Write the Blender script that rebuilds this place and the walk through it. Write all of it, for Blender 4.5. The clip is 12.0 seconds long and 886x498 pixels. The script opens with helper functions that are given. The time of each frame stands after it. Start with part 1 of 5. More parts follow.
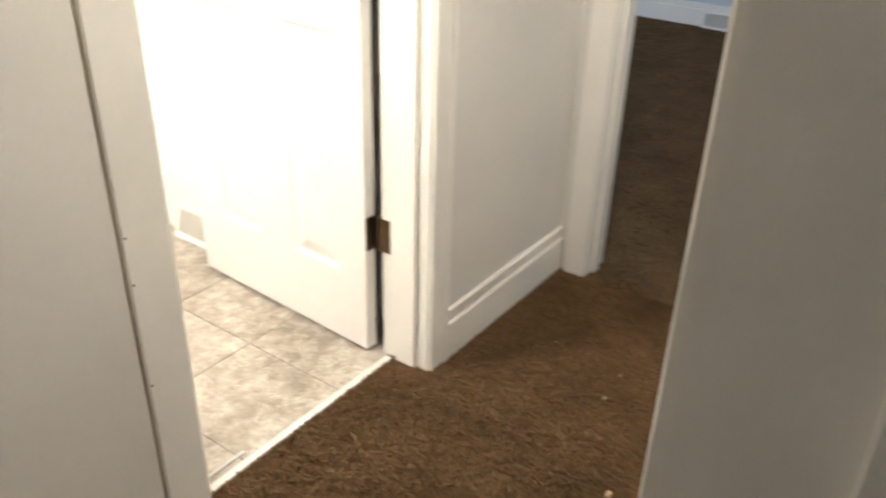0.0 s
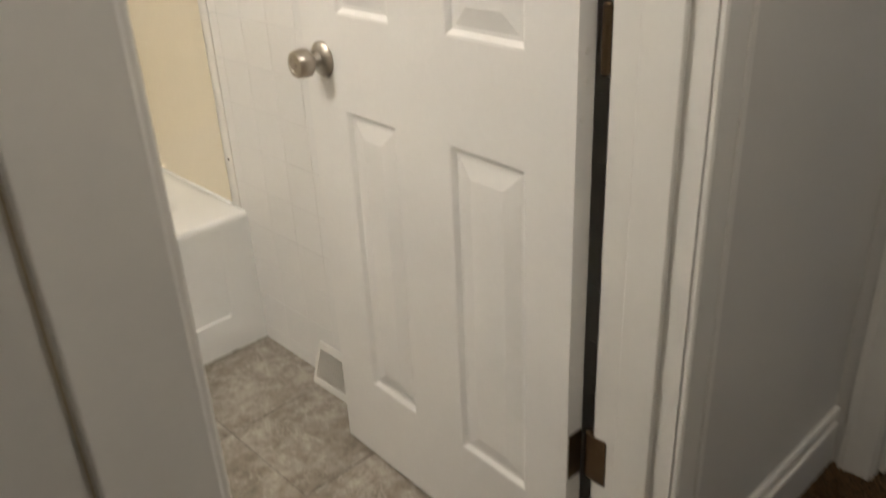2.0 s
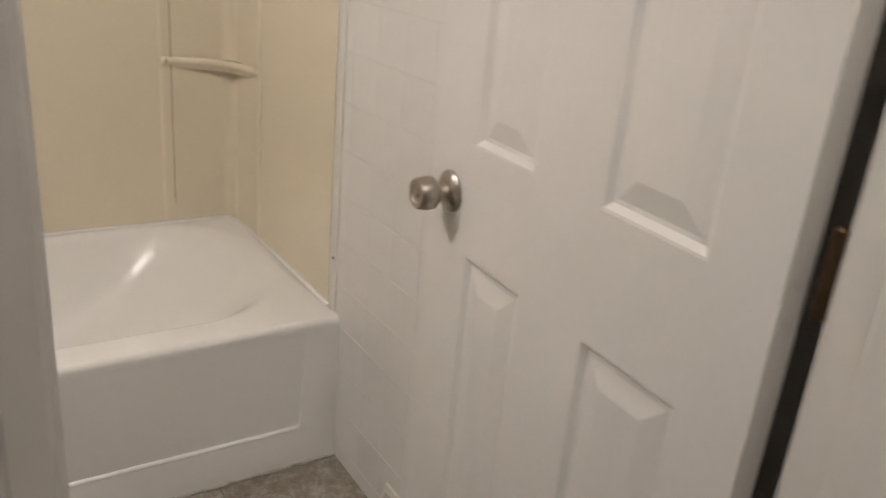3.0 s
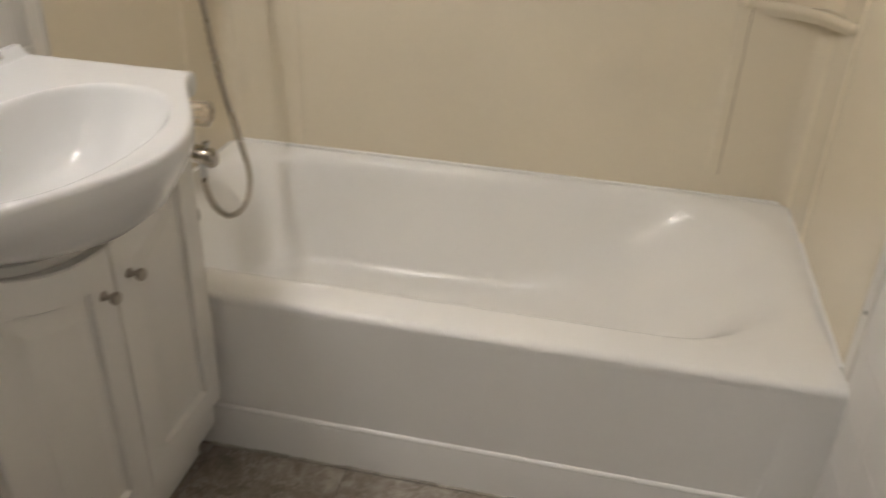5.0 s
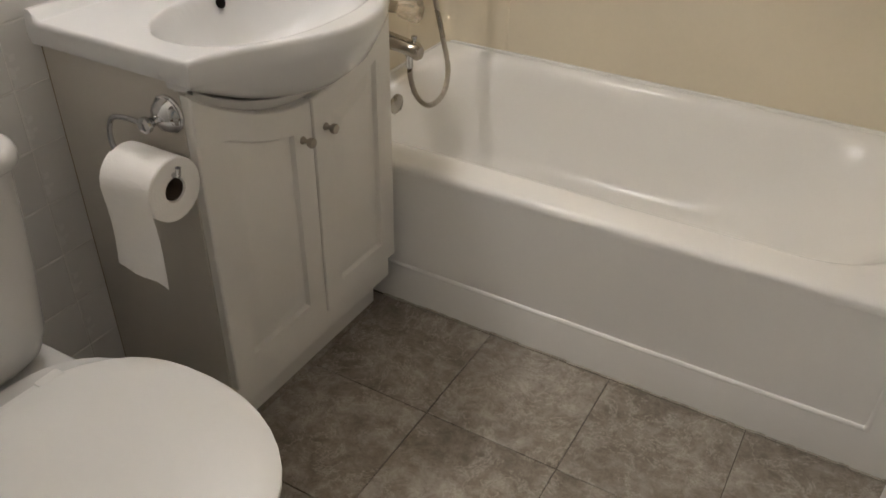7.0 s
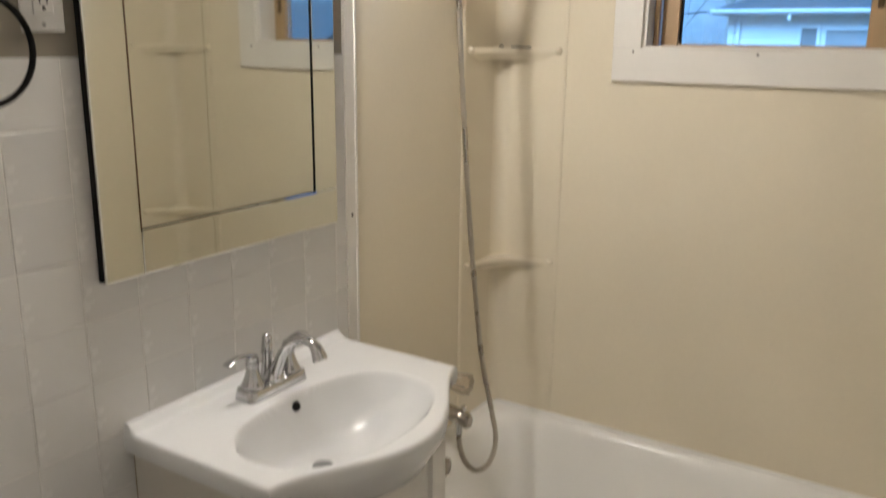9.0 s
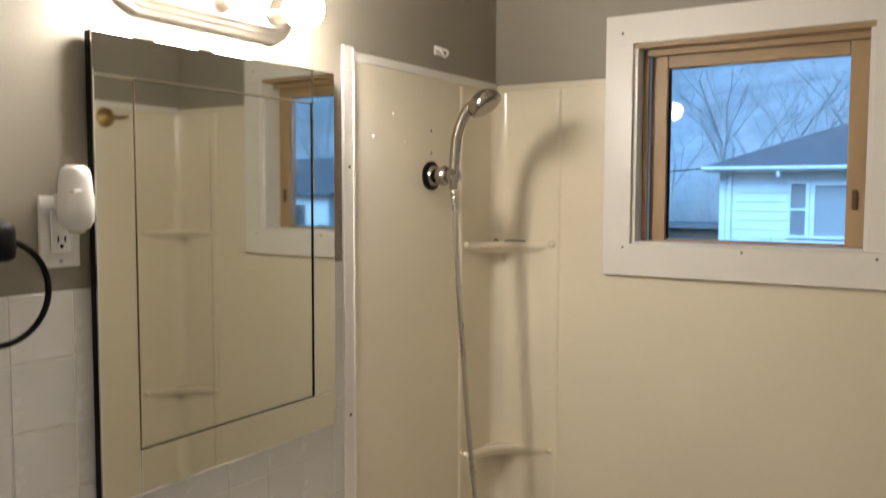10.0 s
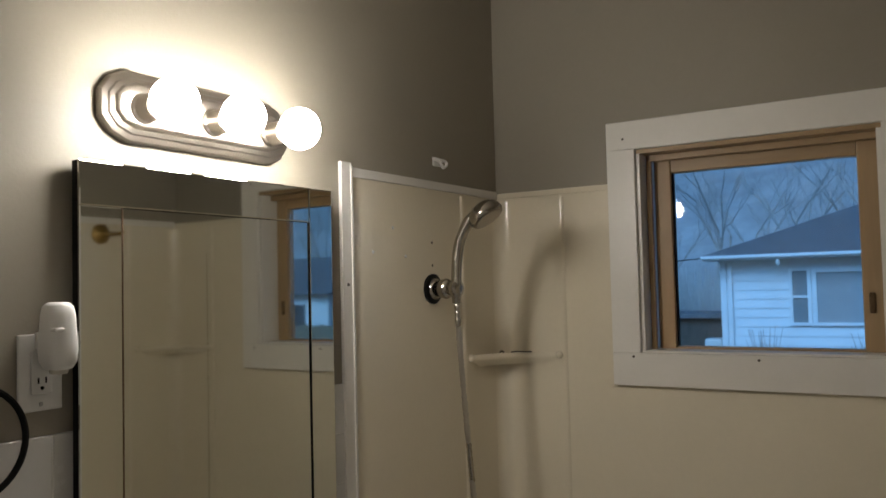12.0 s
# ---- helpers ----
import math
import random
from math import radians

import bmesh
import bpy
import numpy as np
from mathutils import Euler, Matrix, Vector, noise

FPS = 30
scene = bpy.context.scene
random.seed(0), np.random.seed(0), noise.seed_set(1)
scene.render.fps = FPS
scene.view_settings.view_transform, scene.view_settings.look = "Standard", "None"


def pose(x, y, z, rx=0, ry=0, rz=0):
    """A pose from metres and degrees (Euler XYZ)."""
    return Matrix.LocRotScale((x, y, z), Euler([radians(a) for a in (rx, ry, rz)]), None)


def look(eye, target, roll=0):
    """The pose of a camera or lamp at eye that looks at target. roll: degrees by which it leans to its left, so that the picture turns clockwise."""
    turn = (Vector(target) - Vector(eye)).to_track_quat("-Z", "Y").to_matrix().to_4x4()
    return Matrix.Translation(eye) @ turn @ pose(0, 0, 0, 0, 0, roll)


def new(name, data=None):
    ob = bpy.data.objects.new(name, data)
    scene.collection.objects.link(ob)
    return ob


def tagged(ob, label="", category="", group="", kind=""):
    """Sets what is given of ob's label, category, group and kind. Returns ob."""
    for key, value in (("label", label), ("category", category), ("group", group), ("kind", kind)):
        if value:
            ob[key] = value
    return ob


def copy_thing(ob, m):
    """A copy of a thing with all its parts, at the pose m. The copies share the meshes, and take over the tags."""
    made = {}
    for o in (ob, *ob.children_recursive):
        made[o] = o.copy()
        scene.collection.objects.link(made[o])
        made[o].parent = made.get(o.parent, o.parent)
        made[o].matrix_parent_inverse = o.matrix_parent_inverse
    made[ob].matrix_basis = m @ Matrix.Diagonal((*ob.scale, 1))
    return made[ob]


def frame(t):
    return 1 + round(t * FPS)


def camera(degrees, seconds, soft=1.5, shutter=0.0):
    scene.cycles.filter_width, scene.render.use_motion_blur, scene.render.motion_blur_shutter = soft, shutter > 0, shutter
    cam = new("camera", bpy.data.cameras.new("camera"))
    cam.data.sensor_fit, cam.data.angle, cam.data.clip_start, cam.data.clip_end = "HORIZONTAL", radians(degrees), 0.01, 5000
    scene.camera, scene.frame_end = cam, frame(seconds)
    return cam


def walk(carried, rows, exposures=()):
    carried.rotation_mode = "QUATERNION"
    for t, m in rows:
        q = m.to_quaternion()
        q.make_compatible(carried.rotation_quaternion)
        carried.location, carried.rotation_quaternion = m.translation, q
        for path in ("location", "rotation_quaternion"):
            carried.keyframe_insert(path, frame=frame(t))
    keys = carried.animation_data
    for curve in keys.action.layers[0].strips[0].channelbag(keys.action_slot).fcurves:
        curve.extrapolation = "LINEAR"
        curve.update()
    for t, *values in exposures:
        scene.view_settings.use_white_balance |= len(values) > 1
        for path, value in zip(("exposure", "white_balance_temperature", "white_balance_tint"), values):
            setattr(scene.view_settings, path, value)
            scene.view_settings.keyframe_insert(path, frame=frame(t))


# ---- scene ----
cam = camera(56.7, 12.0, shutter=0.5)
PATH = [
    (0, (0.040, -0.747, 1.278), (1.46, 0.259, 0.316), 1.6),
    (0.5, (0.182, -0.699, 1.281), (1.421, 0.534, 0.309), -0.7),
    (1, (0.272, -0.53, 1.263), (1.6, 0.656, 0.352), -1.0),
    (1.5, (0.336, -0.381, 1.282), (1.631, 0.832, 0.358), 1.0),
    (2, (0.513, -0.227, 1.26), (1.722, 1.09, 0.364), -2.9),
    (2.5, (0.604, -0.147, 1.29), (1.766, 1.296, 0.536), -2.5),
    (3, (0.701, 0.01, 1.287), (1.738, 1.556, 0.556), 5.3),
    (3.2, (0.73, 0.061, 1.279), (1.683, 1.638, 0.502), 5.9),
    (4.8, (1.03, 0.325, 1.288), (0.808, 2.069, 0.336), 2.7),
    (5, (1.025, 0.372, 1.275), (0.676, 2.079, 0.294), 2.2),
    (5.5, (1.062, 0.366, 1.301), (0.415, 1.983, 0.318), 2.4),
    (6, (1.184, 0.261, 1.311), (0.335, 1.779, 0.323), 1.5),
    (6.5, (1.242, 0.224, 1.298), (0.393, 1.681, 0.224), 0.8),
    (6.7, (1.236, 0.218, 1.277), (0.42, 1.653, 0.148), 0.8),
    (8.3, (1.254, 0.159, 1.45), (0.333, 1.733, 0.629), 2.7),
    (8.5, (1.218, 0.158, 1.445), (0.254, 1.766, 0.751), 0.8),
    (9, (1.199, 0.165, 1.532), (0.166, 1.805, 1.039), 0.7),
    (9.5, (1.212, 0.144, 1.603), (0.159, 1.818, 1.307), 1.1),
    (10, (1.224, 0.149, 1.661), (0.153, 1.832, 1.521), 0.2),
    (10.5, (1.219, 0.142, 1.707), (0.173, 1.846, 1.696), -0.1),
    (11, (1.224, 0.138, 1.726), (0.182, 1.843, 1.825), -0.4),
    (11.5, (1.221, 0.15, 1.721), (0.156, 1.839, 1.839), -0.6),
    (12, (1.18, 0.207, 1.709), (0.109, 1.894, 1.799), -1.4),
]
walk(cam, [(t, look(e, g, r)) for t, e, g, r in PATH],
     exposures=[(0, 3.15, 6500, 10), (0.3, 2.45, 6500, 10), (0.6, 1.9, 6500, 10), (1.0, 1.6, 6500, 10), (1.5, 1.45, 6500, 10), (2.0, 1.2, 6500, 10), (2.5, 0.98, 6500, 10), (3.0, 0.7, 6450, 16), (5.0, 0.68, 6330, 13), (6.0, 0.62, 6350, 13), (6.5, 0.62, 6350, 13), (8.5, 0.60, 6300, 13), (9.5, 0.54, 6550, 10), (10.0, 0.42, 6750, 12), (10.4, 0.17, 6900, 13), (11.0, -0.28, 6700, 11), (12.0, -0.8, 6500, 10)])

# ---- light ----
world = bpy.data.worlds.new("dusk_sky")
scene.world = world
world.use_nodes = True
wn = world.node_tree.nodes
wn.clear()
sky = wn.new("ShaderNodeTexSky")
sky.sky_type = "NISHITA"
sky.sun_disc = False
sky.sun_elevation = radians(50)
sky.sun_rotation = radians(180)
sky_bg = wn.new("ShaderNodeBackground")
sky_bg.inputs["Strength"].default_value = 0.15
sky_out = wn.new("ShaderNodeOutputWorld")
tint = wn.new("ShaderNodeMix")      # the indoor white balance turns the dusk sky blue
tint.data_type, tint.blend_type = "RGBA", "MULTIPLY"
tint.inputs[0].default_value = 1.0
tint.inputs[7].default_value = (0.30, 0.60, 1.0, 1)
world.node_tree.links.new(sky.outputs[0], tint.inputs[6])
world.node_tree.links.new(tint.outputs[2], sky_bg.inputs["Color"])
world.node_tree.links.new(sky_bg.outputs[0], sky_out.inputs["Surface"])

sun = new("sun", bpy.data.lights.new("sun", "SUN"))
sun.data.energy = 4.8
sun.data.angle = radians(35)
sun.data.color = (0.25, 0.57, 1.0)
sun.matrix_world = look((0, -20, 14), (0, 0, 0))


def window_lamp(name, m, sx, sy, watts, colour):
    d = bpy.data.lights.new(name, "AREA")
    d.shape = "RECTANGLE"
    d.size, d.size_y, d.energy, d.color = sx, sy, watts, colour
    ob = new(name, d)
    ob.matrix_world = m
    return ob


window_lamp("skylight_far_room", look((3.7, 2.95, 1.5), (3.9, 0, 0.4)), 1.0, 1.1, 6.0, (0.84, 0.93, 1.0))
BULB = 122.0
HALL_LAMP = 26.0

# ---- materials ----


def mat(name, base, rough=0.5, metal=0.0, vary=0.08, scale=6.0, fine=90.0, bump=0.05, bump_scale=120.0, coat=0.0, spec=0.5, island=0.0, stretch=(1, 1, 1), rough_vary=0.08):
    """A surface with broad and fine variation of colour, gloss and relief."""
    m = bpy.data.materials.new(name)
    m.use_nodes = True
    n, l = m.node_tree.nodes, m.node_tree.links
    b = n["Principled BSDF"]
    co = n.new("ShaderNodeTexCoord")
    mp = n.new("ShaderNodeMapping")
    mp.inputs["Scale"].default_value = stretch
    l.new(co.outputs["Object"], mp.inputs["Vector"])
    big = n.new("ShaderNodeTexNoise")
    big.inputs["Scale"].default_value, big.inputs["Detail"].default_value = scale, 5
    sm = n.new("ShaderNodeTexNoise")
    sm.inputs["Scale"].default_value, sm.inputs["Detail"].default_value = fine, 3
    for t in (big, sm):
        l.new(mp.outputs[0], t.inputs["Vector"])
    add = n.new("ShaderNodeMath")
    add.operation = "MULTIPLY_ADD"
    l.new(sm.outputs["Fac"], add.inputs[0])
    add.inputs[1].default_value = 0.4
    l.new(big.outputs["Fac"], add.inputs[2])
    rng = n.new("ShaderNodeMapRange")
    rng.inputs["From Min"].default_value, rng.inputs["From Max"].default_value = 0.35, 1.05
    rng.inputs["To Min"].default_value, rng.inputs["To Max"].default_value = 1 - vary, 1 + vary * 0.6
    l.new(add.outputs[0], rng.inputs["Value"])
    val = rng.outputs[0]
    if island:
        info = n.new("ShaderNodeObjectInfo")
        ir = n.new("ShaderNodeMapRange")
        ir.inputs["To Min"].default_value, ir.inputs["To Max"].default_value = 1 - island, 1 + island * 0.5
        l.new(info.outputs["Random"], ir.inputs["Value"])
        mul = n.new("ShaderNodeMath")
        mul.operation = "MULTIPLY"
        l.new(val, mul.inputs[0])
        l.new(ir.outputs[0], mul.inputs[1])
        val = mul.outputs[0]
    col = n.new("ShaderNodeMix")
    col.data_type, col.blend_type = "RGBA", "MULTIPLY"
    col.inputs[0].default_value = 1.0
    col.inputs[6].default_value = (*base, 1)
    l.new(val, col.inputs[7])
    l.new(col.outputs[2], b.inputs["Base Color"])
    rr = n.new("ShaderNodeMapRange")
    rr.inputs["To Min"].default_value, rr.inputs["To Max"].default_value = max(0.02, rough - rough_vary), min(1, rough + rough_vary)
    l.new(big.outputs["Fac"], rr.inputs["Value"])
    l.new(rr.outputs[0], b.inputs["Roughness"])
    b.inputs["Metallic"].default_value = metal
    b.inputs["Coat Weight"].default_value = coat
    b.inputs["Specular IOR Level"].default_value = spec
    if bump:
        bn = n.new("ShaderNodeTexNoise")
        bn.inputs["Scale"].default_value, bn.inputs["Detail"].default_value = bump_scale, 4
        l.new(mp.outputs[0], bn.inputs["Vector"])
        bp = n.new("ShaderNodeBump")
        bp.inputs["Strength"].default_value, bp.inputs["Distance"].default_value = bump, 0.004
        l.new(bn.outputs["Fac"], bp.inputs["Height"])
        l.new(bp.outputs[0], b.inputs["Normal"])
    return m


def plain(name, base, rough, metal=0.0, **more):
    return mat(name, base, rough, metal, vary=0.03, bump=0.0, rough_vary=0.03, **more)


def stone_vinyl(name):
    """Marbled grey-brown vinyl tile: soft clouds, mottling and thin pale veins."""
    m = bpy.data.materials.new(name)
    m.use_nodes = True
    n, l = m.node_tree.nodes, m.node_tree.links
    b = n["Principled BSDF"]
    geo = n.new("ShaderNodeNewGeometry")
    info = n.new("ShaderNodeObjectInfo")
    off = n.new("ShaderNodeVectorMath")
    off.operation = "MULTIPLY_ADD"
    l.new(info.outputs["Random"], off.inputs[0])
    off.inputs[1].default_value = (7.0, 5.0, 3.0)
    l.new(geo.outputs["Position"], off.inputs[2])

    def noise_tex(scale, detail, rough, warp):
        t = n.new("ShaderNodeTexNoise")
        t.inputs["Scale"].default_value, t.inputs["Detail"].default_value = scale, detail
        t.inputs["Roughness"].default_value, t.inputs["Distortion"].default_value = rough, warp
        l.new(off.outputs[0], t.inputs["Vector"])
        return t
    cloud, mottle, vein, vein2 = noise_tex(5, 4, 0.5, 0.3), noise_tex(24, 11, 0.74, 0.3), noise_tex(7, 9, 0.70, 0.45), noise_tex(15, 9, 0.72, 0.3)
    mixv = n.new("ShaderNodeMath")
    mixv.operation = "MULTIPLY_ADD"
    l.new(cloud.outputs["Fac"], mixv.inputs[0])
    mixv.inputs[1].default_value = 0.42
    half = n.new("ShaderNodeMath")
    half.operation = "MULTIPLY"
    half.inputs[1].default_value = 0.75
    l.new(mottle.outputs["Fac"], half.inputs[0])
    l.new(half.outputs[0], mixv.inputs[2])
    ramp = n.new("ShaderNodeValToRGB")
    e = ramp.color_ramp.elements
    e[0].position, e[0].color = 0.44, (0.150, 0.124, 0.097, 1)
    e[1].position, e[1].color = 0.74, (0.43, 0.390, 0.340, 1)
    mid = e.new(0.585)
    mid.color = (0.268, 0.231, 0.190, 1)
    l.new(mixv.outputs[0], ramp.inputs[0])
    colour = ramp.outputs[0]
    for tex, at, weight, tone in ((vein, 0.50, 0.62, (0.52, 0.475, 0.41, 1)), (vein2, 0.46, 0.50, (0.105, 0.082, 0.056, 1))):
        band = n.new("ShaderNodeValToRGB")
        f = band.color_ramp.elements
        f[0].position, f[0].color = at - 0.012, (0, 0, 0, 1)
        f[1].position, f[1].color = at, (1, 1, 1, 1)
        fall = f.new(at + 0.016)
        fall.color = (0, 0, 0, 1)
        l.new(tex.outputs["Fac"], band.inputs[0])
        wt = n.new("ShaderNodeMath")
        wt.operation = "MULTIPLY"
        wt.inputs[1].default_value = weight
        l.new(band.outputs[0], wt.inputs[0])
        mix = n.new("ShaderNodeMix")
        mix.data_type = "RGBA"
        l.new(wt.outputs[0], mix.inputs[0])
        l.new(colour, mix.inputs[6])
        mix.inputs[7].default_value = tone
        colour = mix.outputs[2]
    l.new(colour, b.inputs["Base Color"])
    b.inputs["Roughness"].default_value = 0.30
    bp = n.new("ShaderNodeBump")
    bp.inputs["Strength"].default_value, bp.inputs["Distance"].default_value = 0.6, 0.002
    l.new(mottle.outputs["Fac"], bp.inputs["Height"])
    l.new(bp.outputs[0], b.inputs["Normal"])
    return m


WHITE = mat("white_trim_paint", (0.74, 0.71, 0.66), 0.36, vary=0.05, bump=0.05, bump_scale=60)
DOOR_W = mat("white_door_paint", (0.76, 0.735, 0.70), 0.38, vary=0.05, bump=0.06, bump_scale=220)
HALL = mat("hall_wall_paint", (0.62, 0.595, 0.555), 0.55, vary=0.05, scale=3, bump=0.04, bump_scale=110)
TAUPE = mat("taupe_wall_paint", (0.30, 0.268, 0.215), 0.55, vary=0.06, scale=2.5, bump=0.10, bump_scale=160)
BLUEGREY = mat("blue_grey_wall_paint", (0.46, 0.50, 0.55), 0.6, vary=0.05, scale=3, bump=0.08)
# beige, clearly darker than the white trim
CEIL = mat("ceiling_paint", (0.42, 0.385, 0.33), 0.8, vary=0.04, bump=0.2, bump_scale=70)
CREAM = mat("cream_surround_plastic", (0.74, 0.665, 0.522), 0.15, vary=0.05, scale=2.5, bump=0.05, bump_scale=9, rough_vary=0.05)
TUB = mat("tub_enamel", (0.87, 0.86, 0.832), 0.21, spec=0.36, vary=0.03, scale=3, bump=0.03, bump_scale=25, rough_vary=0.06)
PORC = mat("white_porcelain", (0.68, 0.675, 0.665), 0.09, vary=0.02, bump=0.0, coat=0.0, rough_vary=0.03)
CARD_LIGHT = mat("pale_scrap", (0.36, 0.26, 0.15), 0.9, vary=0.2)
SEAM = mat("stained_seam", (0.19, 0.11, 0.055), 0.7, vary=0.3)
# porcelain darkened in colour for the dim light low in the room
TOILET_DIM = mat("toilet_porcelain_dimmed", (0.60, 0.59, 0.57), 0.16, vary=0.03, bump=0.0, rough_vary=0.04)
# cabinet white dimmed in colour for the side turned from the bulbs
VAN_SHADED = mat("vanity_laminate_shaded", (0.57, 0.535, 0.475), 0.45, vary=0.05, bump=0.03)
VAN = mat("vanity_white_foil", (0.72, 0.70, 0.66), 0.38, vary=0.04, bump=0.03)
TILE = mat("white_wall_tile", (0.65, 0.635, 0.61), 0.25, vary=0.03, bump=0.02, bump_scale=30, island=0.05)
TILE_E = mat("painted_wall_tile", (0.745, 0.725, 0.695), 0.35, vary=0.04, bump=0.04, bump_scale=30)
GROUT = mat("tile_grout", (0.70, 0.68, 0.64), 0.85, vary=0.15, bump=0.2)
VINYL = stone_vinyl("marbled_vinyl")
JOINT = mat("vinyl_joint", (0.085, 0.068, 0.052), 0.8, vary=0.2)
CARPET = mat("brown_carpet_base", (0.088, 0.058, 0.029), 0.95, vary=0.5, scale=5, fine=60, bump=0.6, bump_scale=300, spec=0.1)
PILE = mat("brown_carpet_pile", (0.190, 0.108, 0.052), 0.95, vary=0.60, scale=6, fine=30, bump=0.0, spec=0.1)
CHROME = plain("polished_chrome", (0.55, 0.55, 0.555), 0.08, 1.0)
NICKEL = mat("brushed_nickel", (0.43, 0.385, 0.33), 0.33, 1.0, vary=0.06, bump=0.04, bump_scale=400)
BRONZE = mat("dull_bronze", (0.15, 0.102, 0.060), 0.42, 1.0, vary=0.2, bump=0.1)
BRASS = mat("aged_brass", (0.42, 0.28, 0.10), 0.38, 1.0, vary=0.2)
BLACK = mat("black_metal", (0.006, 0.0055, 0.005), 0.55, vary=0.1, bump=0.05, spec=0.12)
DARK = plain("dark_hollow", (0.01, 0.009, 0.008), 0.95, spec=0.05)
MIRROR = plain("mirror_silver", (0.73, 0.74, 0.69), 0.012, 1.0)
PAINTED = mat("painted_over_grout", (0.70, 0.68, 0.65), 0.5, vary=0.05, bump=0.1)
# brown colour that stands in for the shade inside narrow gaps
GAP_SHADE = mat("gap_shade_strip", (0.30, 0.245, 0.165), 0.9, vary=0.3)
PLASTIC = mat("white_plastic", (0.71, 0.695, 0.665), 0.35, vary=0.03, bump=0.0)
PAPER = mat("toilet_paper", (0.84, 0.82, 0.79), 0.95, vary=0.04, bump=0.3, bump_scale=250)
CARD = mat("cardboard_core", (0.07, 0.05, 0.035), 0.9)
PINE = mat("pine_wood", (0.405, 0.272, 0.142), 0.45, vary=0.30, scale=8, fine=70, bump=0.08, stretch=(1, 1, 0.12))
PINE_H = mat("pine_wood_rail", (0.405, 0.272, 0.142), 0.45, vary=0.30, scale=8, fine=70, bump=0.08, stretch=(0.12, 1, 1))
STEEL = mat("galvanised_strip", (0.42, 0.42, 0.41), 0.45, 0.8, vary=0.2)
CAULK = mat("old_caulk", (0.42, 0.39, 0.33), 0.8, vary=0.45, scale=18, bump=0.3)
RAW = mat("rough_white_filler", (0.58, 0.56, 0.52), 0.9, vary=0.35, scale=14, bump=0.8, bump_scale=60)
SCREW = plain("dark_screw", (0.10, 0.085, 0.07), 0.5, 0.8)
WORN = mat("worn_chrome", (0.42, 0.385, 0.335), 0.20, 1.0, vary=0.15, bump=0.03)
HOSE = mat("steel_hose", (0.52, 0.48, 0.42), 0.28, 1.0, vary=0.1, bump=0.0)
SIDING = mat("white_siding", (0.80, 0.81, 0.82), 0.6, vary=0.10, scale=2, bump=0.05)
SHINGLE = mat("asphalt_shingle", (0.15, 0.155, 0.165), 0.9, vary=0.35, scale=4, fine=30, bump=0.4, bump_scale=20)
GROUND = mat("winter_ground", (0.085, 0.075, 0.05), 0.95, vary=0.5, scale=0.6, fine=12, bump=0.4, bump_scale=8)
# bark and twig colours are lightened to imitate haze outdoors
BARK = mat("haze_pale_bark", (0.40, 0.385, 0.365), 0.95, vary=0.4, scale=5, bump=0.4, bump_scale=20)
TWIG = mat("haze_pale_twigs", (0.44, 0.43, 0.415), 0.95, vary=0.3)
FENCE = mat("weathered_fence", (0.26, 0.21, 0.15), 0.9, vary=0.3, bump=0.2)
SHED = mat("shed_boards", (0.09, 0.075, 0.06), 0.9, vary=0.4, bump=0.2)


def glass(name, tint=(1, 1, 1), rough=0.0, ior=1.45):
    m = bpy.data.materials.new(name)
    m.use_nodes = True
    b = m.node_tree.nodes["Principled BSDF"]
    b.inputs["Base Color"].default_value = (*tint, 1)
    b.inputs["Roughness"].default_value = rough
    b.inputs["Transmission Weight"].default_value = 1.0
    b.inputs["IOR"].default_value = ior
    return m


GLASS = glass("window_glass", (0.93, 0.97, 1.0), 0.025)
ACRYLIC = glass("clear_acrylic", (0.86, 0.78, 0.66), 0.16, 1.49)
ACRYLIC.node_tree.nodes["Principled BSDF"].inputs["Transmission Weight"].default_value = 0.78
DARKGLASS = plain("house_window_glass", (0.075, 0.08, 0.09), 0.08)


def lamp_mat(name, colour, strength):
    m = bpy.data.materials.new(name)
    m.use_nodes = True
    b = m.node_tree.nodes["Principled BSDF"]
    b.inputs["Base Color"].default_value = (0.9, 0.88, 0.82, 1)
    b.inputs["Emission Color"].default_value = (*colour, 1)
    b.inputs["Emission Strength"].default_value = strength
    return m


# distance haze is painted into this pale hillside colour
HILL = mat("haze_pale_hillside", (0.38, 0.38, 0.38), 0.95, vary=0.45, scale=0.25, fine=1.6, bump=0.0)
HALLGLOW = lamp_mat("lit_diffuser", (1.0, 0.94, 0.85), HALL_LAMP)
BULBGLOW = lamp_mat("glowing_bulb", (1.0, 0.955, 0.885), BULB)

# ---- building helpers ----


def group_of(name, base, label, category, group="", kind=""):
    ob = new(name)
    ob.empty_display_size = 0.05
    ob.location = base
    return tagged(ob, label, category, group, kind)


def part(name, bm, material, parent=None, label="", smooth=False, angle=None):
    """Links a bmesh, made in world coordinates, as one mesh object."""
    me = bpy.data.meshes.new(name)
    bmesh.ops.recalc_face_normals(bm, faces=bm.faces)
    bm.to_mesh(me)
    bm.free()
    me.materials.append(material)
    if smooth:
        me.polygons.foreach_set("use_smooth", [True] * len(me.polygons))
        me.set_sharp_from_angle(angle=radians(angle or 40))
    ob = new(name, me)
    if parent is not None:
        ob.parent = parent
        world_m = Matrix.Translation(parent.location)
        ob.matrix_parent_inverse = world_m.inverted()
    if label:
        ob["label"] = label
    return ob


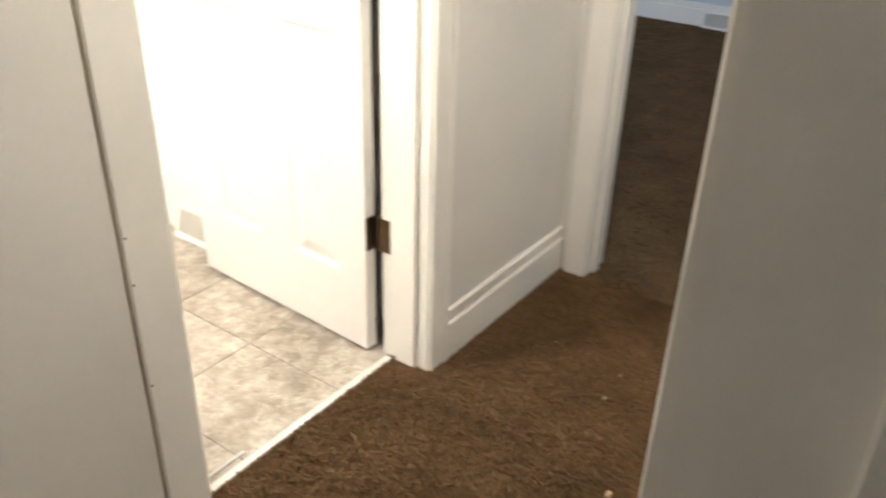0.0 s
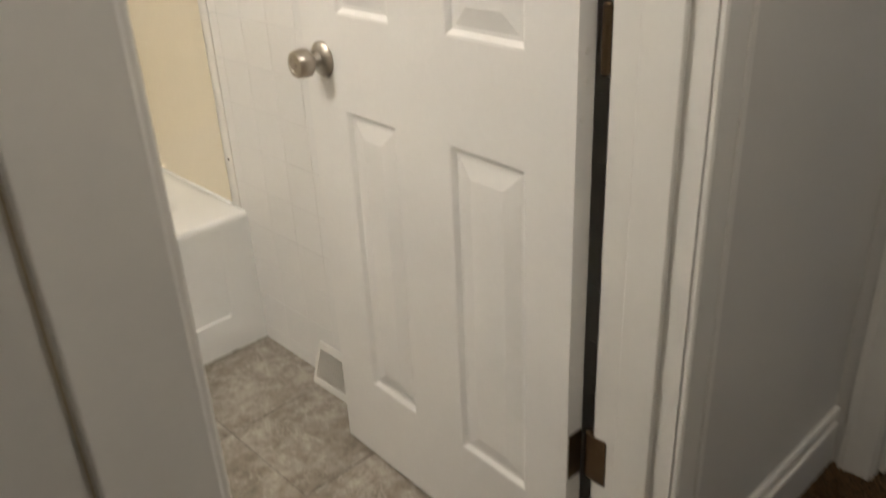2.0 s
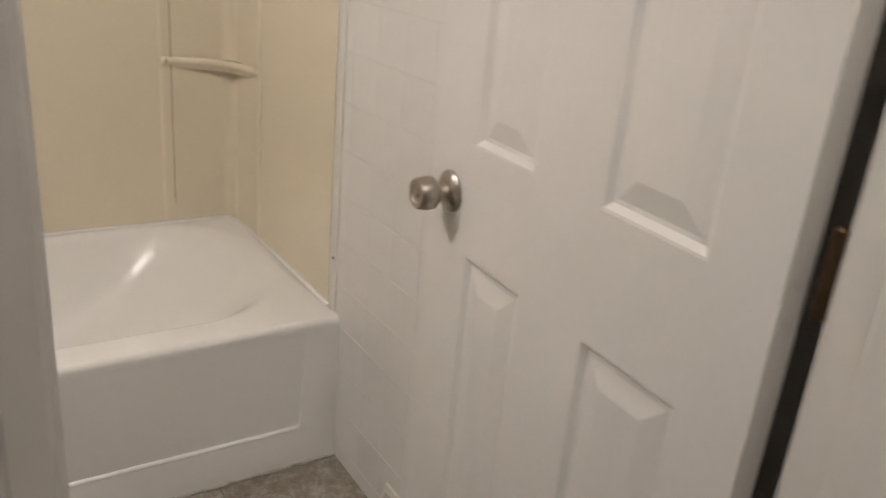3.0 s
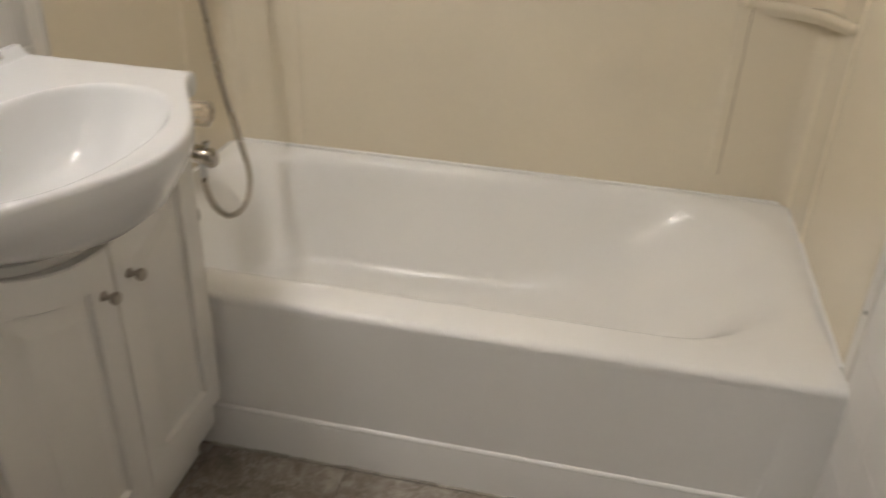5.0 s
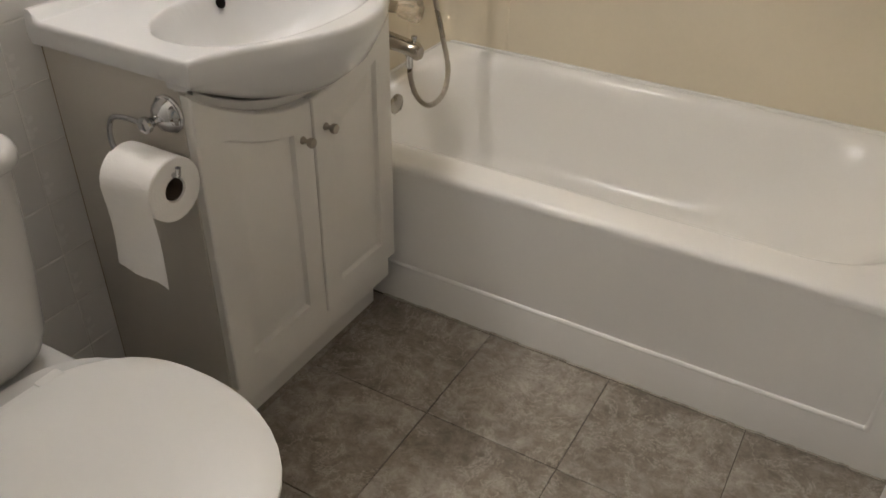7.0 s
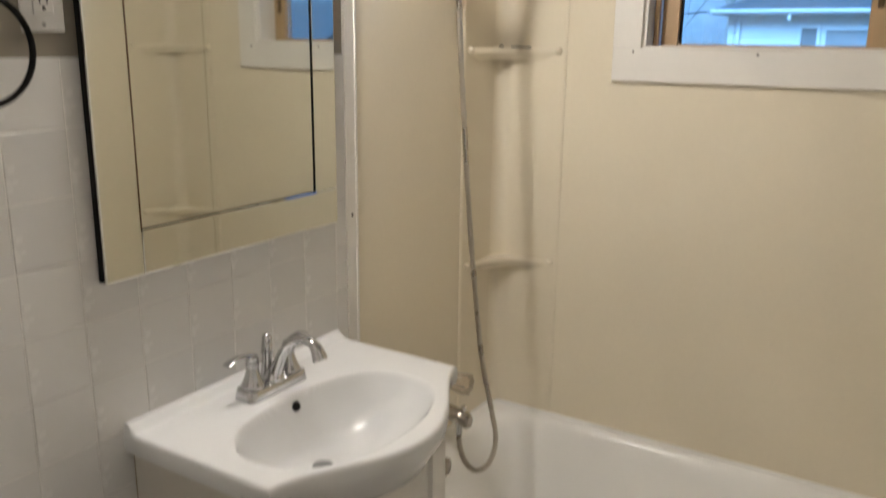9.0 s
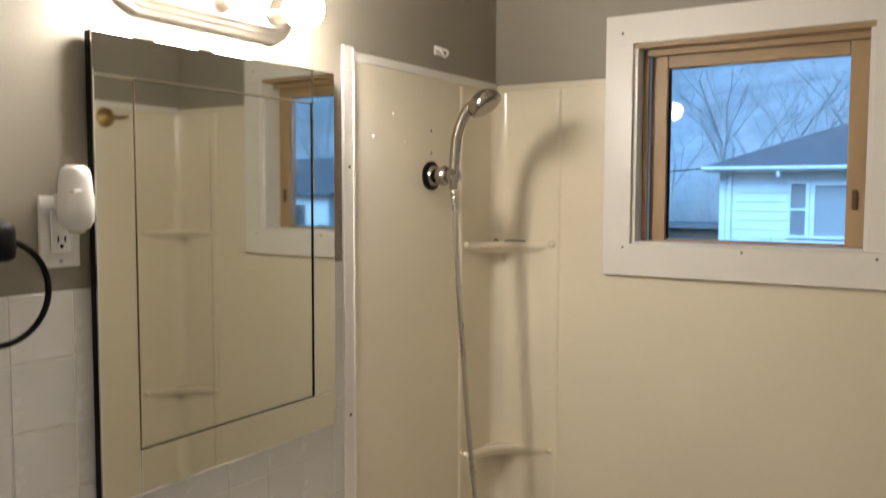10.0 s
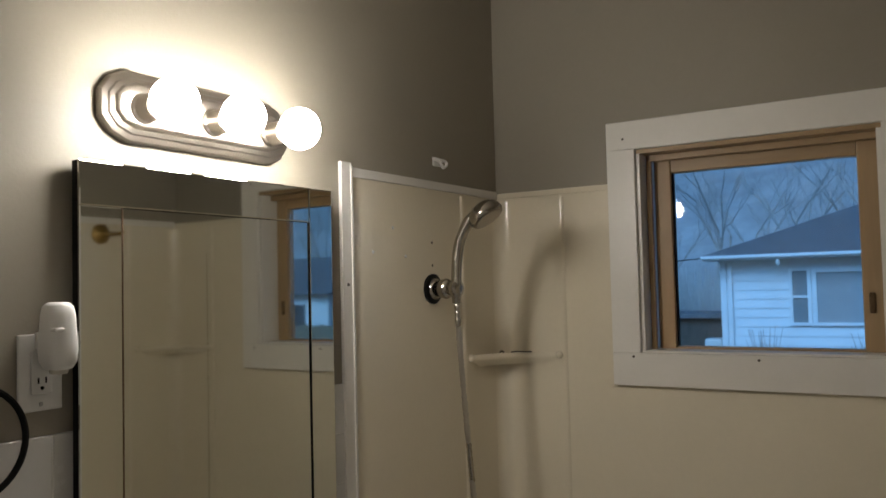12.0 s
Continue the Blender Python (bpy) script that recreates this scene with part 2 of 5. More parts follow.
def box(bm, x0, x1, y0, y1, z0, z1, bevel=0.0, seg=2):
    vs = [bm.verts.new(p) for p in ((x0, y0, z0), (x1, y0, z0), (x1, y1, z0), (x0, y1, z0), (x0, y0, z1), (x1, y0, z1), (x1, y1, z1), (x0, y1, z1))]
    fs = [bm.faces.new([vs[i] for i in f]) for f in ((0, 3, 2, 1), (4, 5, 6, 7), (0, 1, 5, 4), (1, 2, 6, 5), (2, 3, 7, 6), (3, 0, 4, 7))]
    if bevel:
        es = {e for f in fs for e in f.edges}
        bmesh.ops.bevel(bm, geom=list(es), offset=bevel, segments=seg, profile=0.5, affect="EDGES")
    return bm


def boxes(*rows, bevel=0.0):
    bm = bmesh.new()
    for r in rows:
        box(bm, *r, bevel=bevel)
    return bm


def loft(bm, loops, cap0=True, cap1=True, closed=True):
    """Skins a row of loops that have the same number of points."""
    rows = [[bm.verts.new(p) for p in lp] for lp in loops]
    k = len(rows[0])
    for a, b in zip(rows, rows[1:]):
        for i in range(k if closed else k - 1):
            j = (i + 1) % k
            bm.faces.new((a[i], a[j], b[j], b[i]))
    if cap0:
        bm.faces.new(rows[0][::-1])
    if cap1:
        bm.faces.new(rows[-1])
    return bm


def lathe(bm, origin, axis, profile, seg=24, cap0=True, cap1=True):
    """Turns (distance along the axis, radius) rows round an axis."""
    a = Vector(axis).normalized()
    u = a.orthogonal().normalized()
    w = a.cross(u)
    o = Vector(origin)
    loops = [[o + a * d + (u * math.cos(2 * math.pi * i / seg) + w * math.sin(2 * math.pi * i / seg)) * max(r, 1e-4) for i in range(seg)] for d, r in profile]
    return loft(bm, loops, cap0, cap1)


def smooth_path(pts, n=10):
    p = [Vector(q) for q in pts]
    p = [2 * p[0] - p[1], *p, 2 * p[-1] - p[-2]]
    out = []
    for i in range(1, len(p) - 2):
        for k in range(n):
            t = k / n
            a, b, c, d = p[i - 1:i + 3]
            out.append(0.5 * ((2 * b) + (c - a) * t + (2 * a - 5 * b + 4 * c - d) * t * t + (3 * b - a - 3 * c + d) * t ** 3))
    out.append(p[-2])
    return out


def tube(bm, pts, r, seg=10, n=10, radii=None):
    path = smooth_path(pts, n)
    up = Vector((0, 0, 1))
    loops = []
    side = None
    for i, q in enumerate(path):
        d = (path[min(i + 1, len(path) - 1)] - path[max(i - 1, 0)]).normalized()
        side = d.orthogonal().normalized() if side is None else (side - d * side.dot(d)).normalized()
        w = d.cross(side)
        rr = radii(i / (len(path) - 1)) if radii else r
        loops.append([q + (side * math.cos(2 * math.pi * k / seg) + w * math.sin(2 * math.pi * k / seg)) * rr for k in range(seg)])
    return loft(bm, loops)


def rrect(cx, cy, hx, hy, r, z, n=6):
    """A rounded rectangle, level, as a loop of points."""
    r = min(r, hx - 1e-4, hy - 1e-4)
    out = []
    for sx, sy, a0 in ((1, 1, 0), (-1, 1, 90), (-1, -1, 180), (1, -1, 270)):
        for k in range(n + 1):
            a = radians(a0 + 90 * k / n)
            out.append(Vector((cx + sx * (hx - r) + r * math.cos(a), cy + sy * (hy - r) + r * math.sin(a), z)))
    return out


def setting(name, bm, material, label, category, smooth=False):
    return tagged(part(name, bm, material, None, smooth=smooth), label, category, kind="structure")


def panel_face(bm, place, w, h, panels, rings):
    """A board's front with sunk and raised panels. place(u, v, d) gives the world point; rings are (inset, depth) rows."""
    us = sorted({0.0, w, *[p[0] for p in panels], *[p[1] for p in panels]})
    vs = sorted({0.0, h, *[p[2] for p in panels], *[p[3] for p in panels]})
    grid = {(i, j): bm.verts.new(place(u, v, 0.0)) for i, u in enumerate(us) for j, v in enumerate(vs)}
    for i in range(len(us) - 1):
        for j in range(len(vs) - 1):
            um, vm = (us[i] + us[i + 1]) / 2, (vs[j] + vs[j + 1]) / 2
            if any(p[0] < um < p[1] and p[2] < vm < p[3] for p in panels):
                continue
            bm.faces.new((grid[i, j], grid[i + 1, j], grid[i + 1, j + 1], grid[i, j + 1]))
    for u0, u1, v0, v1 in panels:
        prev = [grid[us.index(u), vs.index(v)] for u, v in ((u0, v0), (u1, v0), (u1, v1), (u0, v1))]
        for ins, dep in rings:
            cur = [bm.verts.new(place(u, v, dep)) for u, v in ((u0 + ins, v0 + ins), (u1 - ins, v0 + ins), (u1 - ins, v1 - ins), (u0 + ins, v1 - ins))]
            for k in range(4):
                bm.faces.new((prev[k], prev[(k + 1) % 4], cur[(k + 1) % 4], cur[k]))
            prev = cur
        bm.faces.new(prev)
    return grid, us, vs


# ---- structure ----
H = 2.64
WX, WY = 1.50, 2.37            # bathroom: west wall at x = 0, back wall at y = WY
FI, FO = 0.377, 0.245           # front wall, inner and hall face
DX0, DX1 = 0.705, 1.386         # bathroom doorway
WIN = (0.44, 1.03, 1.518, 2.065)

setting("wall_west", boxes((-0.12, 0, FI, WY + 0.15, 0, H)), TAUPE, "taupe painted bathroom wall above white square tiles", "wall")
setting("wall_east", boxes((WX, WX + 0.115, FI, WY + 0.15, 0, H)), TAUPE, "taupe painted bathroom wall beside the open door", "wall")
setting("wall_north", boxes((0, WIN[0], WY, WY + 0.15, 0, H), (WIN[1], WX, WY, WY + 0.15, 0, H), (WIN[0], WIN[1], WY, WY + 0.15, 0, WIN[2]), (WIN[0], WIN[1], WY, WY + 0.15, WIN[3], H)),
        TAUPE, "taupe painted bathroom wall with a small window", "wall")
setting("wall_south", boxes((-1.1, DX0, FO, FI, 0, H), (DX1, 2.055, FO, FI, 0, H), (DX0, DX1, FO, FI, 2.06, H)), HALL, "off-white painted hall wall with the bathroom doorway", "wall")
setting("wall_hall_south", boxes((-1.1, -0.31, -0.765, -0.65, 0, H), (0.40, 2.055, -0.765, -0.65, 0, H), (-0.31, 0.40, -0.765, -0.65, 2.06, H)), HALL, "off-white painted hall wall with a bedroom doorway", "wall")
setting("wall_hall_west", boxes((-1.2, -1.1, -0.765, FI, 0, H)), HALL, "plain off-white wall closing the hall", "wall")
setting("wall_hall_east", boxes((2.055, 2.17, 0.15, FI, 0, H), (2.055, 2.17, -0.765, -0.575, 0, H), (2.055, 2.17, -0.575, 0.15, 2.06, H)), HALL, "off-white painted wall at the end of the hall", "wall")
setting("wall_bedroom", boxes((-1.6, -1.5, -3.7, -0.765, 0, H), (2.0, 2.1, -3.7, -0.765, 0, H), (-1.5, 2.0, -3.7, -3.6, 0, H)),
        HALL, "plain off-white bedroom walls", "wall")
setting("wall_far_room", boxes((5.4, 5.5, -1.6, 3.1, 0, H), (2.17, 5.4, -1.6, -1.5, 0, H), (2.17, 3.2, 3.0, 3.1, 0, H), (4.2, 5.4, 3.0, 3.1, 0, H), (3.2, 4.2, 3.0, 3.1, 0, 0.9), (3.2, 4.2, 3.0, 3.1, 2.0, H), (2.12, 2.17, FI, 3.1, 0, H), (2.12, 2.17, -1.6, -0.765, 0, H)),
        BLUEGREY, "pale blue-grey painted walls of a dim room", "wall")
setting("ceiling", boxes((-1.7, 5.6, -3.8, 3.2, H, H + 0.1)), CEIL, "plain beige painted ceiling", "ceiling")
floor = setting("floor", boxes((0, WX, 0.352, WY, -0.06, -0.004)), JOINT, "grey-brown marbled vinyl tiles laid in squares", "floor")
carpet = setting("carpet", boxes((-1.6, 5.5, -3.7, 0.345, -0.06, 0.0), (2.055, 5.5, 0.345, 3.1, -0.06, 0.0)), CARPET, "worn dark brown cut-pile carpet in the hall", "carpet")


def doorway(name, along, a0, a1, f0, f1, top, label, stop=None, widths=(0.065, 0.065), thick=0.011, inner=0.0):
    """Jambs and casings of an opening. along 'x': the wall runs along x, faces f0 < f1 in y; 'y': the other way round."""
    g = group_of(name, ((a0 + a1) / 2, (f0 + f1) / 2, 0) if along == "x" else ((f0 + f1) / 2, (a0 + a1) / 2, 0), label, "door frame", kind="structure")

    def at(u0, u1, v0, v1, z0, z1, bevel=0.002):
        bm = bmesh.new()
        box(bm, *((u0, u1, v0, v1) if along == "x" else (v0, v1, u0, u1)), z0, z1, bevel=bevel, seg=1)
        return bm
    t = 0.018
    part("jamb", at(a0 - 0.001, a0 + 0.004, f0 - 0.001, f1 + 0.003, 0, top, 0), WHITE, g)
    part("jamb", at(a1 - 0.004, a1 + 0.001, f0 - 0.001, f1 + 0.003, 0, top, 0), WHITE, g)
    part("head_jamb", at(a0 + 0.004, a1 - 0.004, f0 - 0.001, f1 + 0.001, top - t, top, 0), WHITE, g)
    for face, s in ((f0, -1), (f1, 1)):
        if (name, s) in SKIP:
            continue
        for side, edge, wd in ((-1, a0, widths[0]), (1, a1, widths[1])):
            lo, hi = (edge - wd, edge + 0.001) if side < 0 else (edge - 0.001, edge + wd)
            f_a, f_b = sorted((face, face + s * (0.006 if name == "door_1" and side < 0 else 0.012)))
            part("casing", at(lo, hi, f_a, f_b, 0, top + widths[0], 0.003), WHITE, g)
            if name == "door_1" and side < 0:
                continue
            q0, q1 = (lo, lo + 0.016) if side < 0 else (hi - 0.016, hi)
            f_a, f_b = sorted((face + s * 0.012, face + s * 0.015))
            part("casing_bead", at(q0, q1, f_a, f_b, 0, top + widths[0], 0.002), WHITE, g)
        f_a, f_b = sorted((face, face + s * 0.013))
        part("head_casing", at(a0 + 0.001, a1 - 0.001, f_a, f_b, top - 0.001, top + widths[0], 0.003), WHITE, g)
    if stop:
        s0, s1 = stop
        part("door_stop", at(a0 + 0.004, a0 + 0.004 + thick, s0, s1, 0, top - t, 0.002), WHITE, g)
        if inner:
            part("strike_lip", at(a0 + 0.004, a0 + 0.031, s1 + 0.001, inner, 0, top - t, 0.002), WHITE, g)
        part("door_stop", at(a1 - 0.015, a1 - 0.004, s0, s1, 0, top - t, 0.002), WHITE, g)
    return g


SKIP = set()
doorway("door_1", "x", DX0, DX1, FO, FI, 2.06, "white painted bathroom door frame with flat casing", stop=(0.277, 0.338), widths=(0.083, 0.068), thick=0.018, inner=0.3755)
doorway("door_2", "x", -0.31, 0.40, -0.765, -0.65, 2.06, "white painted bedroom door frame", stop=(-0.764, -0.742))
doorway("door_3", "y", -0.575, 0.15, 2.055, 2.17, 2.06, "white painted door frame at the end of the hall", stop=(2.09, 2.125))


def baseboard(name, rows, label):
    """Rows of (x0, x1, y0, y1, thickness direction) boards with two steps on top."""
    g = group_of(name, (rows[0][0], rows[0][2], 0), label, "baseboard", kind="structure")
    for x0, x1, y0, y1, dx, dy in rows:
        bm = bmesh.new()
        for th, za, zb in ((0.013, 0, 0.108), (0.007, 0.108, 0.136), (0.010, 0.136, 0.147)):
            box(bm, min(x0, x0 + dx * th), max(x1, x1 + dx * th), min(y0, y0 + dy * th), max(y1, y1 + dy * th), za, zb, 0.0018, 1)
        part("board", bm, WHITE, g)
    return g


baseboard("baseboard_hall", [(1.4555, 2.0545, FO - 0.0005, FO - 0.0005, 0, -1), (0.47, 2.05, -0.6495, -0.6495, 0, 1), (-1.09, 0.616, FO - 0.0005, FO - 0.0005, 0, -1)], "white stepped wooden baseboard along the hall")
# no real groove: a thin strip on the wall paints its shade
tagged(part("casing_gap_strip", boxes((0.6185, 0.6216, FO - 0.0022, FO - 0.0002, 0.15, 2.14)), GAP_SHADE), "narrow brown strip drawn for the shaded gap beside the door casing", "gap", kind="structure")
for zz in (0.70, 0.62, 0.43):
    bm = bmesh.new()
    lathe(bm, (0.628, FO - 0.0062, zz), (0, -1, 0), [(0, 0.0022), (0.0006, 0.002), (0.0007, 0.001)], 8)
    tagged(part("nail_hole", bm, DARK), "small dark nail hole in the casing", "nail hole", kind="structure")
baseboard("baseboard_far_room", [(5.3995, 5.3995, -1.49, 2.99, -1, 0)], "white wooden baseboard below a blue-grey wall")

# ---- bathroom: tub and surround ----


def build_tub():
    g = group_of("bathtub", (0.75, 1.985, 0), "white enamel alcove bathtub with a panelled apron", "bathtub")
    x0, x1, y0, y1, top = 0.004, WX - 0.004, 1.604, WY - 0.004, 0.395
    cx, cy, hx, hy = (x0 + x1) / 2, (y0 + y1) / 2, (x1 - x0) / 2, (y1 - y0) / 2
    loops = [rrect(cx, cy, hx, hy, 0.002, top - 0.022, 8), rrect(cx, cy, hx, hy, 0.002, top - 0.015, 8)]
    for k in range(1, 6):
        a = radians(90 * k / 5)
        q = 0.015 * (1 - math.cos(a))
        loops.append(rrect(cx, cy + q / 2, hx, hy - q / 2, 0.002, top - 0.015 + 0.015 * math.sin(a), 8))
    # the basin: a wide front rim, narrow ends
    bx0, bx1, by0, by1 = 0.060, 1.440, 1.705, 2.340
    bcx, bcy, bhx, bhy = (bx0 + bx1) / 2, (by0 + by1) / 2, (bx1 - bx0) / 2, (by1 - by0) / 2
    def tub_loop(cx, cy, hx, hy, r_drain, r_rest, z, n=8):
        """A level loop with its own corner radius at the drain end and at the backrest end."""
        out = []
        for sx, sy, a0 in ((1, 1, 0), (-1, 1, 90), (-1, -1, 180), (1, -1, 270)):
            r = min(r_rest if sx > 0 else r_drain, hx - 1e-4, hy - 1e-4)
            for k in range(n + 1):
                a = radians(a0 + 90 * k / n)
                out.append(Vector((cx + sx * (hx - r) + r * math.cos(a), cy + sy * (hy - r) + r * math.sin(a), z)))
        return out
    for ins, z, r, far in ((-0.024, 0.395, 0.10, 0), (-0.016, 0.3945, 0.12, 0.001), (-0.007, 0.392, 0.14, 0.003), (0.001, 0.387, 0.16, 0.008), (0.008, 0.378, 0.18, 0.017), (0.015, 0.362, 0.19, 0.033), (0.023, 0.335, 0.20, 0.062), (0.036, 0.25, 0.20, 0.150), (0.052, 0.16, 0.19, 0.245), (0.068, 0.115, 0.17, 0.295), (0.094, 0.088, 0.15, 0.340), (0.15, 0.076, 0.10, 0.40)):
        loops.append(tub_loop(bcx - far / 2, bcy, bhx - ins - far / 2, bhy - ins, r, 0.25, z))
    part("basin", loft(bmesh.new(), loops, cap0=False), TUB, g, smooth=True, angle=60)
    # apron with a sunk field
    bm = bmesh.new()
    w, h = x1 - x0, top - 0.0175
    panel_face(bm, lambda u, v, d: Vector((x0 + u, y0 + 0.0002 - d, v)), w, h, [(0.10, w - 0.088, 0.100, h - 0.004)], [(0.006, 0.0)])
    for v in bm.verts:
        if x0 + 0.101 < v.co.x < x1 - 0.089 and v.co.z > 0.101:
            v.co.y += 0.007 * (1 - (v.co.z - 0.1) / (h - 0.1))
    box(bm, x0, x1, y0 + 0.016, y0 + 0.03, 0.0, h, 0)
    part("apron", bm, TUB, g, smooth=True, angle=50)
    bm = bmesh.new()
    tube(bm, [(x0 + 0.1, y0 + 0.0105, 0.104), (x0 + 0.4, y0 + 0.0100, 0.105), (x0 + 1.0, y0 + 0.0100, 0.105), (x1 - 0.115, y0 + 0.0100, 0.105), (x1 - 0.098, y0 + 0.0100, 0.110), (x1 - 0.092, y0 + 0.0100, 0.128), (x1 - 0.091, y0 + 0.0105, 0.22), (x1 - 0.091, y0 + 0.0105, 0.33)], 0.009, 10, 6)
    part("apron_ridge", bm, TUB, g, smooth=True)
    bm = bmesh.new()
    lathe(bm, (0.0755, 1.965, 0.344), (1, 0, -0.10), [(0, 0.032), (0.007, 0.032), (0.011, 0.026), (0.012, 0.006)], 28)
    part("overflow_plate", bm, WORN, g, "round chrome overflow plate", smooth=True)
    bm = bmesh.new()
    lathe(bm, (0.30, 2.0, 0.074), (0, 0, 1), [(0, 0.032), (0.006, 0.03), (0.007, 0.01)], 24)
    part("drain", bm, CHROME, g, "chrome drain", smooth=True)
    return g


build_tub()
bm = bmesh.new()
box(bm, 0.012, WX - 0.012, WY - 0.018, WY - 0.006, 0.3935, 0.4025, 0.003)
for xa, xb in ((0.005, 0.0135), (WX - 0.0135, WX - 0.005)):
    box(bm, xa, xb, 1.672, WY - 0.019, 0.3935, 0.4020, 0.003)
tagged(part("tub_caulk", bm, TUB, smooth=True), "white caulk bead between tub and surround", "caulk", kind="structure")
bm = bmesh.new()
rng = random.Random(4)
for i in range(60):
    x = 0.27 + i * (1.23 / 60)
    box(bm, x, x + 0.019, 1.5975, 1.6035, 0.0, 0.003 + 0.004 * rng.random(), 0)
tagged(part("caulk_line", bm, CAULK), "stained caulk along the tub apron", "caulk", kind="structure")

SUR = 1.975


def surround():
    g = group_of("tub_surround", (0.75, WY, 0.395), "cream plastic tub surround with moulded corner shelves", "tub surround")
    z0 = 0.396
    part("side_panel", boxes((0.0005, 0.007, 1.66, WY - 0.008, z0, SUR - 0.012), bevel=0.001), CREAM, g)
    part("side_panel", boxes((WX - 0.007, WX - 0.0005, 1.66, WY - 0.008, z0, SUR - 0.012), bevel=0.001), CREAM, g)
    a, b, c, d = WIN
    bm = bmesh.new()
    outline = ((0.001, z0), (WX - 0.001, z0), (WX - 0.001, SUR), (b + 0.01, SUR), (b + 0.01, c - 0.01), (a - 0.01, c - 0.01), (a - 0.01, SUR), (0.001, SUR))
    loft(bm, [[Vector((px, yy, pz)) for px, pz in outline] for yy in (WY - 0.0075, WY - 0.0005)])
    part("back_panel", bm, CREAM, g)
    for s, xw in ((1, 0.0), (-1, WX)):
        def X(v):
            return xw + s * v
        # moulded corner: two thin raised leaves with rolled edges and a concave corner
        bm = bmesh.new()
        prof = [(0.0075, 0.225), (0.011, 0.222), (0.012, 0.214), (0.011, 0.205), (0.0115, 0.05)]
        prof += [(0.0115 + 0.04 * (1 - math.cos(radians(k * 15))), 0.0115 + 0.04 * (1 - math.sin(radians(k * 15)))) for k in range(0, 7)]
        prof += [(0.20, 0.0115), (0.210, 0.012), (0.217, 0.012), (0.222, 0.008)]
        loft(bm, [[Vector((X(px), WY - py, z)) for px, py in prof] for z in (z0 + 0.002, SUR - 0.02)], False, False, closed=False)
        part("corner_leaf", bm, CREAM, g, smooth=True, angle=50)
        for zs in ((0.891, 1.509) if s > 0 else (0.879, 1.505)):
            n = 16
            wide, deep = (0.184, 0.178) if s > 0 else (0.196, 0.178)

            def rim(ins):
                out = []
                for k in range(n + 1):
                    f = k / n
                    bow, shrink = 0.048 * math.sin(math.pi * f), 1 - ins / 0.12
                    out.append((0.0116 + (wide * f - bow * 0.67) * shrink, 0.0116 + (deep * (1 - f) - bow * 0.74) * shrink))
                return out

            def ring(ins, z):
                return [Vector((X(px), WY - py, z)) for px, py in [(0.0115, 0.0115)] + rim(ins)]
            bm = bmesh.new()
            loft(bm, [ring(0.030, zs - 0.030), ring(0.014, zs - 0.018), ring(0.004, zs - 0.013), ring(0.0, zs - 0.008), ring(0.0, zs - 0.001), ring(0.003, zs + 0.004), ring(0.009, zs + 0.004), ring(0.014, zs - 0.002), ring(0.022, zs - 0.004)])
            part("shelf", bm, CREAM, g, smooth=True, angle=40)
            for px, py in (rim(0.0)[0], rim(0.0)[-1]):
                bm = bmesh.new()
                bmesh.ops.create_uvsphere(bm, u_segments=14, v_segments=9, radius=0.0105, matrix=Matrix.Translation((X(px + 0.003), WY - py - 0.003, zs - 0.003)))
                part("shelf_end", bm, CREAM, g, smooth=True)
    part("seam", boxes((WX - 0.1905, WX - 0.1888, WY - 0.0122, WY - 0.0112, 0.455, 1.86)), SEAM, g, "brown stained seam")
    # white edge trims
    for s, xw in ((1, 0.0), (-1, WX)):
        xa, xb = sorted((xw + s * 0.0005, xw + s * 0.010))
        st = part("edge_strip", boxes((xa, xb, 1.632, 1.670, z0 + 0.002 if s < 0 else 0.40, SUR + 0.02), bevel=0.002), WHITE, g, "white plastic edge strip")
        bead = boxes((min(xa, xb), max(xa, xb) + (0.003 if s > 0 else 0), 1.664, 1.671, 0.405, SUR + 0.012), bevel=0.001)
        part("bead", bead, WHITE, st)
        for zz in (0.531, 1.131, 1.717):
            bm = bmesh.new()
            lathe(bm, (xw + s * 0.010, 1.650, zz), (s, 0, 0), [(0, 0.0042), (0.0012, 0.004), (0.0018, 0.001)], 10)
            part("screw", bm, SCREW, st, "dark screw head")
        part("top_strip", boxes((xa, xb, 1.672, WY - 0.012, SUR - 0.012, SUR + 0.010), bevel=0.002), WHITE, g, "white plastic top strip")
    part("top_strip", boxes((0.011, WIN[0] - 0.079, WY - 0.012, WY - 0.0078, SUR - 0.012, SUR + 0.004), bevel=0.0015), CREAM, g)
    part("top_strip", boxes((WIN[1] + 0.079, WX - 0.011, WY - 0.012, WY - 0.0078, SUR - 0.012, SUR + 0.004), bevel=0.0015), CREAM, g)
    for zz in (1.823, 1.763):
        bm = bmesh.new()
        lathe(bm, (0.007, 2.001, zz), (1, 0, 0), [(0, 0.004), (0.001, 0.003), (0.0012, 0.001)], 10)
        part("screw_hole", bm, SCREW, g, "small dark screw hole")
    for yy, zz in ((1.828, 1.854), (1.880, 1.785), (1.747, 1.793)):
        bm = bmesh.new()
        lathe(bm, (0.0068, yy, zz), (1, 0, 0), [(0, 0.0045), (0.0016, 0.0042), (0.003, 0.003), (0.0038, 0.001)], 14)
        part("glue_dab", bm, PORC, g, "tiny glossy white dab", smooth=True)
    return g


surround()


